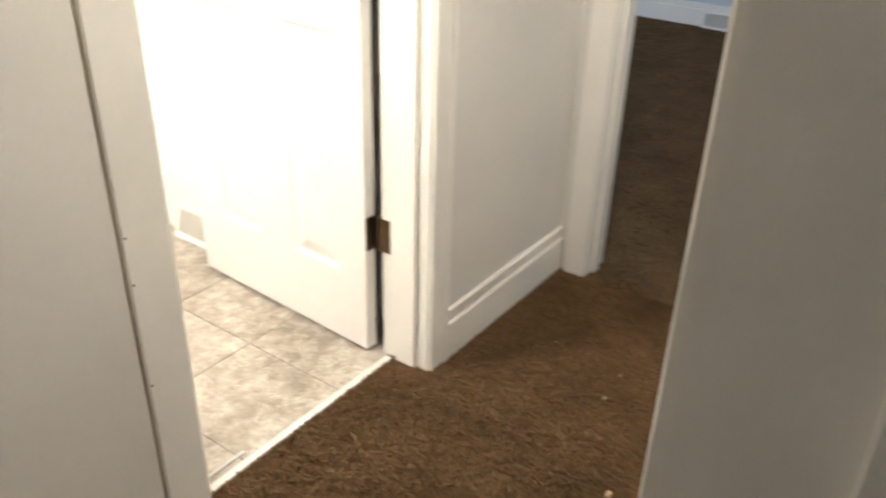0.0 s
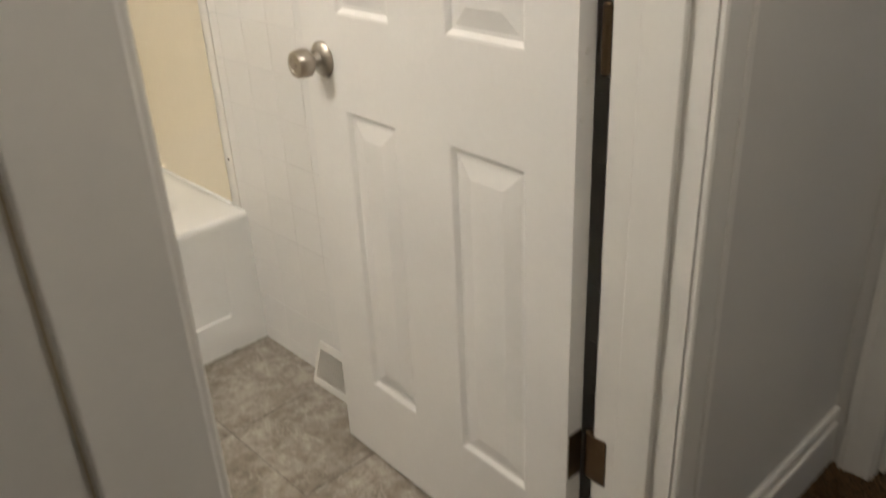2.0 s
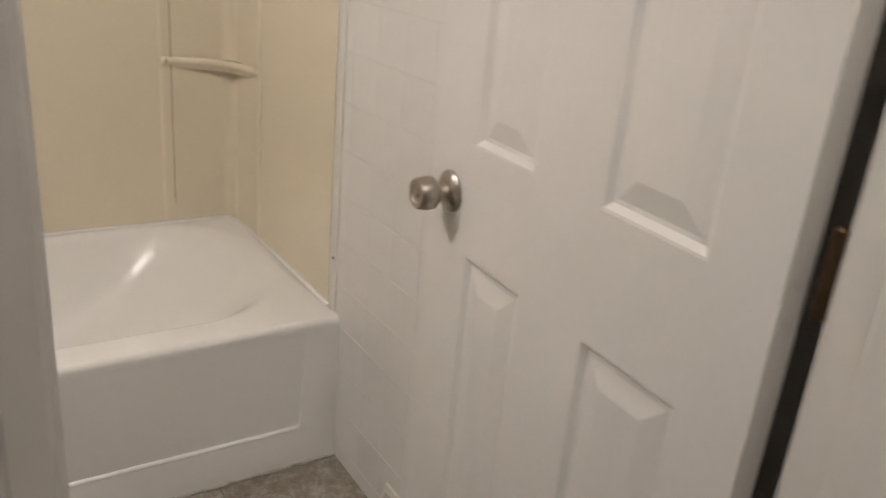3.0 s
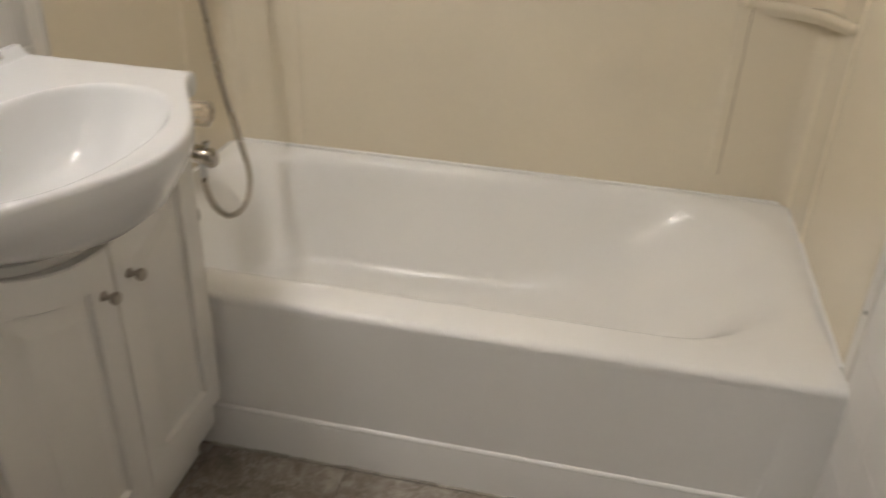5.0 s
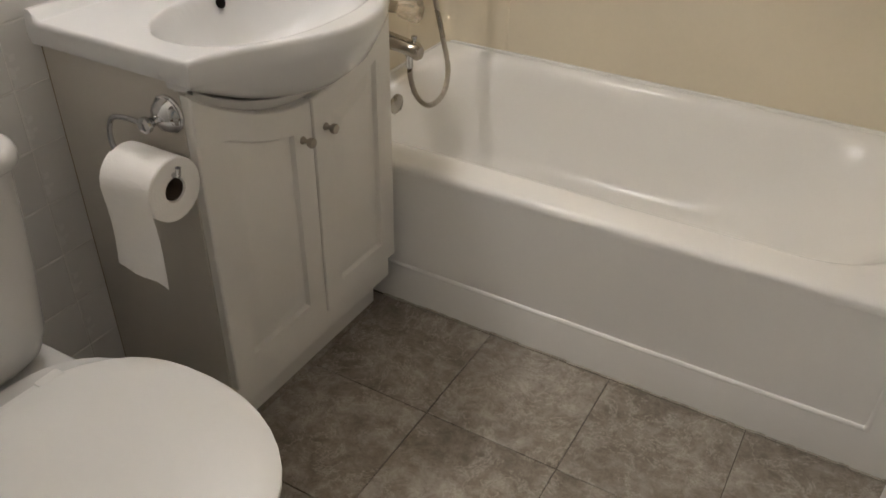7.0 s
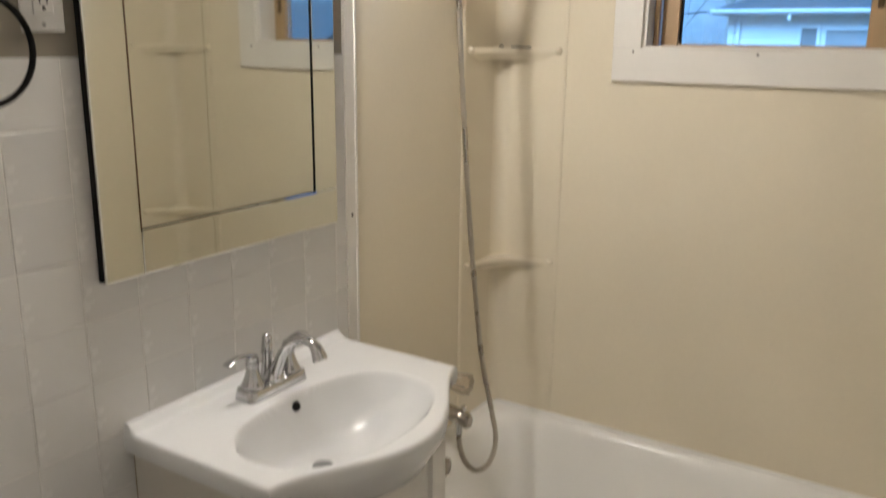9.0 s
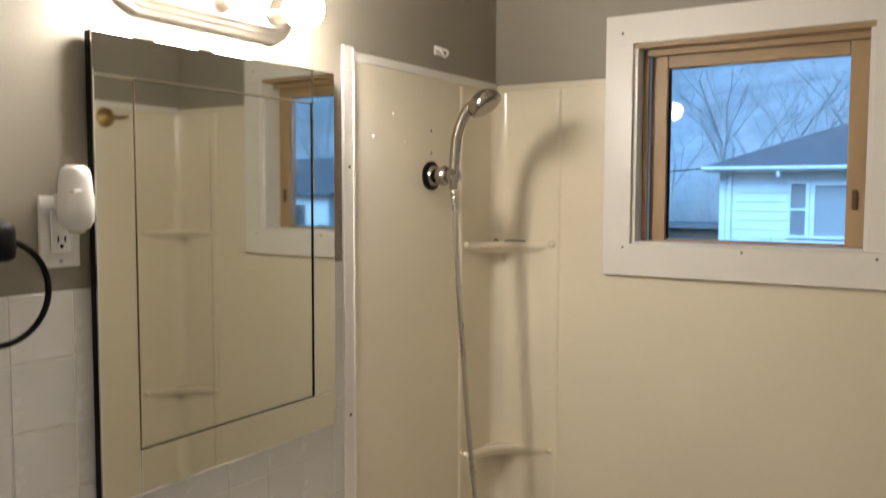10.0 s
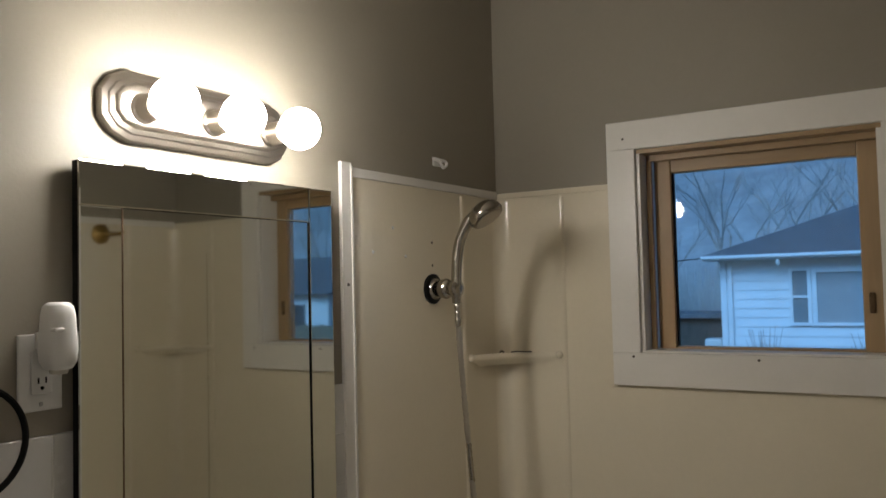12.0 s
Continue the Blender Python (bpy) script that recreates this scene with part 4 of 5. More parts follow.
def toilet():
    g = group_of("toilet", (0.35, 0.635, 0), "white porcelain toilet with a closed lid", "toilet")
    cy = 0.645
    bm = bmesh.new()
    loft(bm, [rrect(0.099, cy, hx, hy, r, z) for hx, hy, r, z in ((0.066, 0.118, 0.05, 0.375), (0.076, 0.136, 0.05, 0.39), (0.082, 0.148, 0.045, 0.43), (0.085, 0.160, 0.042, 0.55), (0.087, 0.170, 0.040, 0.715))])
    part("tank", bm, TOILET_DIM, g, smooth=True, angle=50)
    bm = bmesh.new()
    loft(bm, [rrect(0.101, cy, hx, hy, r, z) for hx, hy, r, z in ((0.088, 0.178, 0.042, 0.7155), (0.094, 0.184, 0.05, 0.72), (0.095, 0.185, 0.05, 0.738), (0.092, 0.182, 0.05, 0.748), (0.086, 0.176, 0.045, 0.753), (0.074, 0.164, 0.04, 0.755))])
    part("tank_lid", bm, TOILET_DIM, g, smooth=True, angle=50)
    bm = bmesh.new()
    lathe(bm, (0.184, cy - 0.13, 0.66), (1, 0, 0), [(0, 0.012), (0.01, 0.012), (0.014, 0.006)], 14)
    box(bm, 0.192, 0.200, cy - 0.135, cy - 0.06, 0.652, 0.664, 0.003)
    part("flush_lever", bm, CHROME, g, smooth=True)

    def egg(x0, x1, hw, z, n=40):
        out = []
        for k in range(n):
            a = 2 * math.pi * k / n
            cxx = x0 + hw * 1.05
            rx = (x1 - cxx) if math.cos(a) > 0 else (cxx - x0)
            p = 2.0 if math.cos(a) > 0 else 2.6
            ca, sa = math.cos(a), math.sin(a)
            out.append(Vector((cxx + rx * math.copysign(abs(ca) ** (2 / p), ca), cy + hw * math.copysign(abs(sa) ** (2 / p), sa), z)))
        return out
    bm = bmesh.new()
    loft(bm, [egg(0.20, 0.52, 0.105, 0.0), egg(0.20, 0.52, 0.105, 0.03), egg(0.21, 0.50, 0.095, 0.06), egg(0.21, 0.50, 0.10, 0.16), egg(0.20, 0.57, 0.135, 0.26), egg(0.19, 0.66, 0.172, 0.35), egg(0.19, 0.69, 0.182, 0.375), egg(0.19, 0.69, 0.182, 0.388)])
    part("bowl", bm, TOILET_DIM, g, smooth=True, angle=60)
    bm = bmesh.new()
    loft(bm, [rrect(0.150, cy, hx, hy, r, z) for hx, hy, r, z in ((0.110, 0.110, 0.03, 0.27), (0.125, 0.142, 0.03, 0.345), (0.130, 0.150, 0.03, 0.356), (0.130, 0.150, 0.03, 0.362), (0.125, 0.145, 0.028, 0.367))])
    part("rear_deck", bm, TOILET_DIM, g, smooth=True, angle=50)
    bm = bmesh.new()
    loft(bm, [egg(0.235, 0.709, 0.186, 0.3886), egg(0.230, 0.715, 0.192, 0.391), egg(0.230, 0.715, 0.192, 0.397), egg(0.235, 0.709, 0.187, 0.400)])
    part("seat", bm, PLASTIC, g, smooth=True, angle=50)
    bm = bmesh.new()
    loft(bm, [egg(0.262, 0.715, 0.190, 0.4005), egg(0.256, 0.721, 0.199, 0.404), egg(0.256, 0.721, 0.199, 0.411), egg(0.264, 0.713, 0.192, 0.416), egg(0.290, 0.687, 0.167, 0.419)])
    part("lid", bm, PLASTIC, g, smooth=True, angle=50)
    for s in (-1, 1):
        part("hinge_cap", boxes((0.232, 0.262, cy + s * 0.075 - 0.022, cy + s * 0.075 + 0.022, 0.371, 0.404), bevel=0.006), PLASTIC, g, smooth=True)


toilet()

# ---- bathroom: on the west wall ----


def mirror_cabinet():
    g = group_of("mirror_cabinet", (0.02, 1.262, 1.137), "frameless medicine cabinet mirror with mirrored border strips", "mirror")
    y0, y1, z0, z1, x = 0.973, 1.572, 1.131, 1.920, 0.027
    part("body", boxes((0.0105, x - 0.001, y0 + 0.001, y1 - 0.001, z0 + 0.001, z1 - 0.001)), BLACK, g, "black cabinet sides")
    iy0, iy1, iz0, iz1 = 1.050, 1.499, 1.210, 1.848
    part("mirror_centre", boxes((x - 0.0008, x + 0.003, iy0 + 0.001, iy1 - 0.001, iz0 + 0.001, iz1 - 0.001)), MIRROR, g, "clear silvered mirror")
    part("mirror_edge", boxes((x - 0.0008, x + 0.0045, iy1 - 0.004, iy1 + 0.0005, iz0, iz1)), DARK, g, "dark mirror edge")
    part("mirror_edge", boxes((x - 0.0008, x + 0.0045, iy0, iy1 - 0.004, iz0 - 0.0005, iz0 + 0.0022)), DARK, g)
    part("mirror_edge", boxes((x - 0.0008, x + 0.0042, iy0 - 0.0003, iy0 + 0.0007, iz0 + 0.0022, iz1)), SEAM, g)
    strips = (((y0, iy0 - 0.0006), (z0, iz1)), ((iy1 + 0.0008, y1), (iz0, z1)), ((iy0, y1), (z0, iz0 - 0.0008)), ((y0, iy1), (iz1 + 0.0005, z1)))
    for (a, b), (c, d) in strips:
        bm = bmesh.new()
        e = 0.0022
        loft(bm, [[Vector((px, yy, zz)) for yy, zz in ((a + i, c + i), (b - i, c + i), (b - i, d - i), (a + i, d - i))] for px, i in ((x - 0.0008, 0), (x + 0.0030, 0), (x + 0.0038, e))])
        part("mirror_strip", bm, MIRROR, g, "bevelled mirror border strip")


mirror_cabinet()


def light_bar():
    g = group_of("vanity_light", (0.0, 1.222, 2.02), "brushed nickel three-bulb vanity light bar, lit", "light")
    y0, y1, zc = 1.020, 1.460, 2.022

    def plate_ring(ins, x):
        """The plate's outline: a long bar with many-sided ends."""
        hz, a, b = 0.062 - ins, y0 + ins, y1 - ins
        rx, rz = 0.070 - ins * 0.8, hz * 0.86
        out = []
        for cy, cz, a0 in ((a + rx, zc - hz + rz, 180), (b - rx, zc - hz + rz, 270), (b - rx, zc + hz - rz, 0), (a + rx, zc + hz - rz, 90)):
            for k in range(3):
                t = radians(a0 + 14 + 31 * k)
                out.append(Vector((x, cy + rx * math.cos(t), cz + rz * math.sin(t))))
        return out
    bm = bmesh.new()
    loft(bm, [plate_ring(0, 0.0005), plate_ring(0, 0.010), plate_ring(0.003, 0.014), plate_ring(0.012, 0.017), plate_ring(0.014, 0.020), plate_ring(0.022, 0.023), plate_ring(0.024, 0.028), plate_ring(0.027, 0.030), plate_ring(0.030, 0.031)])
    part("back_plate", bm, NICKEL, g, smooth=True, angle=20)
    for y in (1.093, 1.244, 1.390):
        bm = bmesh.new()
        lathe(bm, (0.0312, y, 2.018), (1, 0, 0), [(0, 0.026), (0.003, 0.026), (0.006, 0.0225), (0.036, 0.0225), (0.039, 0.019)], 24)
        s = part("socket", bm, NICKEL, g, smooth=True)
        bm = bmesh.new()
        bmesh.ops.create_uvsphere(bm, u_segments=24, v_segments=16, radius=0.0402, matrix=Matrix.Translation((0.108, y, 2.019)))
        part("bulb", bm, BULBGLOW, g, "glowing white globe bulb", smooth=True)


light_bar()


def outlet():
    g = group_of("wall_outlet", (0.0, 0.925, 1.594), "white duplex wall outlet with cover plate", "outlet")
    part("plate", boxes((0.0005, 0.006, 0.890, 0.960, 1.537, 1.652), bevel=0.0025), PLASTIC, g)
    part("receptacle", boxes((0.0062, 0.0095, 0.908, 0.942, 1.562, 1.627), bevel=0.002), PLASTIC, g)
    for y in (0.919, 0.931):
        part("slot", boxes((0.0093, 0.0102, y - 0.0012, y + 0.0012, 1.5785, 1.5875)), DARK, g)
    bm = bmesh.new()
    lathe(bm, (0.0093, 0.925, 1.5715), (1, 0, 0), [(0, 0.003), (0.0009, 0.003)], 10)
    part("ground_hole", bm, DARK, g)
    bm = bmesh.new()
    lathe(bm, (0.0062, 0.925, 1.5475), (1, 0, 0), [(0, 0.0035), (0.0012, 0.003), (0.0014, 0.001)], 10)
    part("plate_screw", bm, STEEL, g, "small steel cover screw")
    f = group_of("air_freshener", (0.01, 0.925, 1.60), "white plug-in air freshener with a clear refill", "air freshener")
    bm = bmesh.new()
    loft(bm, [rrect(0.042, 0.930, hx, hy, r, z) for hx, hy, r, z in ((0.012, 0.010, 0.009, 1.5985), (0.021, 0.018, 0.015, 1.602), (0.027, 0.0225, 0.019, 1.612), (0.0285, 0.024, 0.021, 1.630), (0.0275, 0.0228, 0.020, 1.652), (0.0255, 0.0208, 0.018, 1.680), (0.023, 0.018, 0.016, 1.693), (0.015, 0.012, 0.011, 1.699))])
    part("housing", bm, PLASTIC, f, smooth=True, angle=60)
    part("slider", boxes((0.058, 0.0725, 0.9065, 0.922, 1.656, 1.662), bevel=0.002), PLASTIC, f)
    bm = bmesh.new()
    lathe(bm, (0.044, 0.930, 1.6005), (0, 0, -1), [(0, 0.013), (0.003, 0.0135), (0.007, 0.012), (0.008, 0.005)], 20)
    part("refill_bottle", bm, mat("milky_refill", (0.62, 0.58, 0.50), 0.2, vary=0.05, bump=0), f, "cloudy refill bottle", smooth=True)
    part("plug", boxes((0.0105, 0.018, 0.912, 0.938, 1.630, 1.655), bevel=0.002), PLASTIC, f)


outlet()


def towel_ring():
    g = group_of("towel_ring", (0.0, 0.795, 1.59), "black metal towel ring", "towel ring")
    bm = bmesh.new()
    box(bm, 0.0005, 0.008, 0.765, 0.815, 1.563, 1.628, 0.004)
    lathe(bm, (0.008, 0.795, 1.594), (1, 0, 0), [(0, 0.02), (0.02, 0.012), (0.036, 0.012), (0.040, 0.016), (0.052, 0.016), (0.055, 0.01)], 18)
    box(bm, 0.026, 0.062, 0.776, 0.826, 1.556, 1.616, 0.013)
    part("mount", bm, BLACK, g, smooth=True, angle=50)
    bm = bmesh.new()
    n, R = 56, 0.077
    c = Vector((0.052, 0.797, 1.512))
    ring = [c + Vector((0.0, R * math.sin(2 * math.pi * k / n), R * math.cos(2 * math.pi * k / n))) for k in range(n)]
    rows = []
    for k in range(n):
        out = (ring[k] - c).normalized()
        rows.append([ring[k] + out * 0.0048 * math.cos(a) + Vector((1, 0, 0)) * 0.0048 * math.sin(a) for a in [2 * math.pi * j / 8 for j in range(8)]])
    rows.append(rows[0])
    loft(bm, rows, False, False)
    bmesh.ops.remove_doubles(bm, verts=bm.verts, dist=1e-6)
    part("ring", bm, BLACK, g, smooth=True)


towel_ring()
bm = bmesh.new()
box(bm, 0.0005, 0.006, 2.020, 2.058, 2.028, 2.052, 0.003)
tube(bm, [(0.006, 2.024, 2.046), (0.022, 2.024, 2.040), (0.026, 2.026, 2.030), (0.024, 2.039, 2.022), (0.026, 2.052, 2.030), (0.022, 2.054, 2.040), (0.006, 2.054, 2.046)], 0.004, 8, 6)
tagged(part("wall_hook", bm, PLASTIC, smooth=True), "small white plastic adhesive wall hook", "hook")

# brass hook on the east wall above the surround, known from the mirror
bm = bmesh.new()
lathe(bm, (WX - 0.0072, 2.03, 1.925), (-1, 0, 0), [(0, 0.036), (0.004, 0.036), (0.008, 0.024), (0.02, 0.009)], 20)
tube(bm, [(WX - 0.02, 2.03, 1.925), (WX - 0.035, 2.05, 1.925), (WX - 0.038, 2.09, 1.928), (WX - 0.034, 2.105, 1.935)], 0.006, 8, 6)
tagged(part("brass_hook", bm, BRASS, smooth=True), "aged brass hook fixed high on the surround", "hook")

# ---- bathroom door ----


def bath_door():
    w, h, th, z0 = 0.661, 2.025, 0.035, 0.012
    hinge = Vector((1.3513, 0.414, 0))
    ang = radians(2.6)
    along, out = Vector((math.sin(ang), math.cos(ang), 0)), Vector((-math.cos(ang), math.sin(ang), 0))

    def place(u, v, d):
        return hinge + along * u + out * d + Vector((0, 0, z0 + v))
    g = group_of("panel_door", (hinge + along * w / 2)[:], "white six-panel interior door standing open", "door")
    cols = ((0.091, 0.261), (0.395, 0.545))
    rows = ((0.200, 0.812), (0.982, 1.560), (1.665, 1.885))
    panels = [(a, b, c, d) for a, b in cols for c, d in rows]
    rings = [(0.004, -0.001), (0.012, -0.008), (0.018, -0.0085), (0.046, -0.0015), (0.049, -0.001)]
    bm = bmesh.new()
    gf, us, vs = panel_face(bm, place, w, h, panels, rings)
    gb, _, _ = panel_face(bm, lambda u, v, d: place(u, v, -th - d), w, h, panels, rings)
    nu, nv = len(us) - 1, len(vs) - 1
    for i in range(nu):
        for j in (0, nv):
            bm.faces.new((gf[i, j], gf[i + 1, j], gb[i + 1, j], gb[i, j]))
    for j in range(nv):
        for i in (0, nu):
            bm.faces.new((gf[i, j], gf[i, j + 1], gb[i, j + 1], gb[i, j]))
    part("slab", bm, DOOR_W, g)
    k0 = place(w - 0.062, 0.897, 0)
    for side in (1, -1):
        o = k0 if side > 0 else place(w - 0.062, 0.897, -th)
        ax = out * side
        bm = bmesh.new()
        lathe(bm, o, ax, [(0.0002, 0.033), (0.004, 0.033), (0.008, 0.029), (0.013, 0.016), (0.022, 0.0125), (0.026, 0.0125)], 28)
        part("rosette", bm, NICKEL, g, "brushed nickel rosette", smooth=True)
        bm = bmesh.new()
        lathe(bm, o + ax * 0.024, ax, [(0, 0.013), (0.005, 0.020), (0.011, 0.0255), (0.020, 0.0265), (0.034, 0.0245), (0.038, 0.0215), (0.0385, 0.015), (0.036, 0.013), (0.036, 0.002)], 28)
        kn = part("knob", bm, NICKEL, g, "brushed nickel tulip door knob", smooth=True)
        bm = bmesh.new()
        lathe(bm, o + ax * 0.0595, ax, [(0, 0.006), (0.003, 0.0055), (0.0035, 0.002)], 14)
        part("button", bm, NICKEL, kn, smooth=True)
    # hinges: one leaf on the door edge, one on the jamb, and the pin
    for zc in (0.345, 1.02, 1.75):
        bm = bmesh.new()
        lathe(bm, (DX1 + 0.002, 0.397, zc - 0.047), (0, 0, 1), [(0, 0.004), (0.003, 0.007), (0.091, 0.007), (0.094, 0.004)], 12)
        hg = part("hinge", bm, BRONZE, g, "dull bronze butt hinge", smooth=True)
        if zc > 0.5:
            continue
        bm = bmesh.new()
        p = [place(u, zc - z0, -d) for u, d in ((0, 0.004), (0, th - 0.001))]
        n = -along * 0.0022
        v = [bm.verts.new(q + s + Vector((0, 0, dz))) for s in (Vector((0, 0, 0)), n) for q in p for dz in (-0.0445, 0.0445)]
        for f in ((0, 1, 3, 2), (4, 6, 7, 5), (0, 4, 5, 1), (2, 3, 7, 6), (0, 2, 6, 4), (1, 5, 7, 3)):
            bm.faces.new([v[k] for k in f])
        part("leaf", bm, BRONZE, hg)
        part("leaf", boxes((DX1 - 0.0064, DX1 - 0.0041, 0.360, 0.3935, zc - 0.0445, zc + 0.0445)), BRONZE, hg)
    # plugged screw holes of an old hinge
    for dz in (0.905, 0.955, 0.995):
        bm = bmesh.new()
        lathe(bm, place(0, dz, -0.012 - 0.006 * (dz > 0.94)), -along, [(0, 0.005), (0.0012, 0.0045), (0.0014, 0.002)], 10)
        part("filled_hole", bm, WHITE, g)
    return g


bath_door()


def register(name, x, y0, y1, s, label, h=0.105, deep=0.045):
    """A slanting floor-level air register against a wall at x; it faces s along x."""
    g = group_of(name, (x, (y0 + y1) / 2, 0), label, "air register")

    def P(u, v, d=0.0):
        return Vector((x + s * (deep + (0.012 - deep) * v + d), y0 + (y1 - y0) * u, 0.002 + h * v))
    bm = bmesh.new()
    t = 0.10 if y1 - y0 > 0.2 else 0.15
    q = t * 0.35
    for u0, u1, v0, v1 in ((0, 1, 0, 0.14), (0, 1, 0.86, 1), (0, q, 0.14, 0.86), (1 - q, 1, 0.14, 0.86)):
        loft(bm, [[P(u, v, d) for u, v in ((u0, v0), (u1, v0), (u1, v1), (u0, v1))] for d in (-0.004, 0.002)])
    part("frame", bm, WHITE, g)
    bm = bmesh.new()
    loft(bm, [[Vector((x + s * 0.0008, yy, zz)) for yy, zz in ((y0, 0.002), (y1, 0.002), (y1, h), (y0, h))], [P(0, 0, -0.02), P(1, 0, -0.02), P(1, 1, -0.006), P(0, 1, -0.006)]])
    part("duct", bm, DARK, g, "dark duct behind the louvres")
    n = int((y1 - y0) / 0.0095)
    for k in range(n):
        u = q + (1 - 2 * q) * (k + 0.5) / n
        du = 0.0017 / (y1 - y0)
        bm = bmesh.new()
        loft(bm, [[P(u - du, 0.14, d), P(u + du, 0.14, d), P(u + du + 0.0, 0.86, d), P(u - du, 0.86, d)] for d in (-0.010, 0.0)])
        part("louvre", bm, WHITE, g)
    return g


register("wall_register", WX, 1.02, 1.325, -1, "white slanted metal wall register at floor level")
register("far_register", 5.387, 0.72, 1.02, -1, "white metal register on the far baseboard", h=0.11, deep=0.03)

# ---- threshold ----
tagged(part("threshold_strip", boxes((DX0 + 0.005, DX1 - 0.016, 0.347, 0.366, -0.01, 0.0045), bevel=0.002), RAW), "rough white painted strip between carpet and vinyl", "threshold", kind="structure")
tagged(part("metal_strip", boxes((DX0 + 0.01, 0.905, 0.383, 0.392, 0.0005, 0.004), bevel=0.001), STEEL), "short grey metal strip on the vinyl", "metal strip")

# ---- outdoors ----
GZ = -1.0
setting("ground", boxes((-400, 400, WY + 0.16, 900, GZ - 0.5, GZ)), GROUND, "dull winter grass and bare earth", "ground")


def neighbour():
    g = group_of("house", (0.4, 19.5, GZ), "white clapboard single-storey house with a dark hipped roof", "house")
    x0, x1, y0, y1, ztop = -3.17, 6.5, 18.0, 25.0, 2.09
    part("wall", boxes((x0 + 0.05, x1, y0 + 0.05, y1, GZ, ztop)), SIDING, g)
    rows = int((ztop - GZ) / 0.19)
    wins = ((-1.78, -1.50, 0.80, 1.84), (-1.33, 1.0, 0.80, 1.80))
    for k in range(rows):
        za = GZ + k * 0.19
        zb = za + 0.19
        spans = [(x0 + 0.1, x1)]
        for a, b, c, d in wins:
            if zb > c - 0.03 and za < d + 0.03:
                nxt = []
                for s, e in spans:
                    if a - 0.07 > s:
                        nxt.append((s, min(e, a - 0.07)))
                    if b + 0.07 < e:
                        nxt.append((max(s, b + 0.07), e))
                spans = nxt
        for s, e in spans:
            bm = bmesh.new()
            loft(bm, [[Vector((xx, y0 + 0.05, za)), Vector((xx, y0 + 0.010, za)), Vector((xx, y0 + 0.028, zb - 0.002)), Vector((xx, y0 + 0.05, zb - 0.002))] for xx in (s, e)])
            part("clapboard", bm, SIDING, g)
    part("corner_board", boxes((x0 - 0.02, x0 + 0.10, y0 - 0.03, y0 + 0.10, GZ, ztop)), SIDING, g)
    part("downspout", boxes((x0 + 0.16, x0 + 0.23, y0 - 0.09, y0 - 0.02, GZ, ztop - 0.05), bevel=0.01), SIDING, g)
    for a, b, c, d in wins:
        wd = part("window", boxes((a - 0.07, a, y0 - 0.03, y0 + 0.05, c - 0.06, d + 0.06), (b, b + 0.07, y0 - 0.03, y0 + 0.05, c - 0.06, d + 0.06), (a, b, y0 - 0.03, y0 + 0.05, d, d + 0.06), (a, b, y0 - 0.04, y0 + 0.05, c - 0.06, c)), SIDING, g)
        # plain grey panes, the wide one paler than the narrow one
        part("pane", boxes((a, b, y0 + 0.02, y0 + 0.03, c, d)), mat("pale_grey_pane", (0.24, 0.25, 0.26) if b - a < 1 else (0.36, 0.37, 0.38), 0.25, vary=0.1, bump=0), wd)
        if b - a < 1:
            part("meeting_rail", boxes((a, b, y0 - 0.01, y0 + 0.02, (c + d) / 2 - 0.025, (c + d) / 2 + 0.025)), SIDING, wd)
    part("soffit", boxes((x0 - 0.27, x1 + 0.4, y0 - 0.45, y1 + 0.4, ztop, ztop + 0.03)), SIDING, g)
    part("gutter", boxes((x0 - 0.29, x1 + 0.4, y0 - 0.53, y0 - 0.45, ztop + 0.03, ztop + 0.10), bevel=0.02), SIDING, g)
    bm = bmesh.new()
    e = [Vector(p) for p in ((x0 - 0.28, y0 - 0.46, ztop + 0.10), (x1 + 0.46, y0 - 0.46, ztop + 0.10), (x1 + 0.46, y1 + 0.46, ztop + 0.10), (x0 - 0.28, y1 + 0.46, ztop + 0.10))]
    ra, rb = Vector((x0 + 3.9, (y0 + y1) / 2, ztop + 1.75)), Vector((x1 - 3.9, (y0 + y1) / 2, ztop + 1.75))
    v = [bm.verts.new(p) for p in (*e, ra, rb)]
    for f in ((0, 1, 5, 4), (1, 2, 5), (2, 3, 4, 5), (3, 0, 4), (3, 2, 1, 0)):
        bm.faces.new([v[k] for k in f])
    part("roof", bm, SHINGLE, g)
    bm = bmesh.new()
    lathe(bm, (-1.95, y0 - 0.50, ztop - 0.02), (0, 0, -1), [(0, 0.03), (0.05, 0.045), (0.1, 0.03)], 12)
    part("porch_lamp", bm, PLASTIC, g, "small white eave lamp", smooth=True)


neighbour()


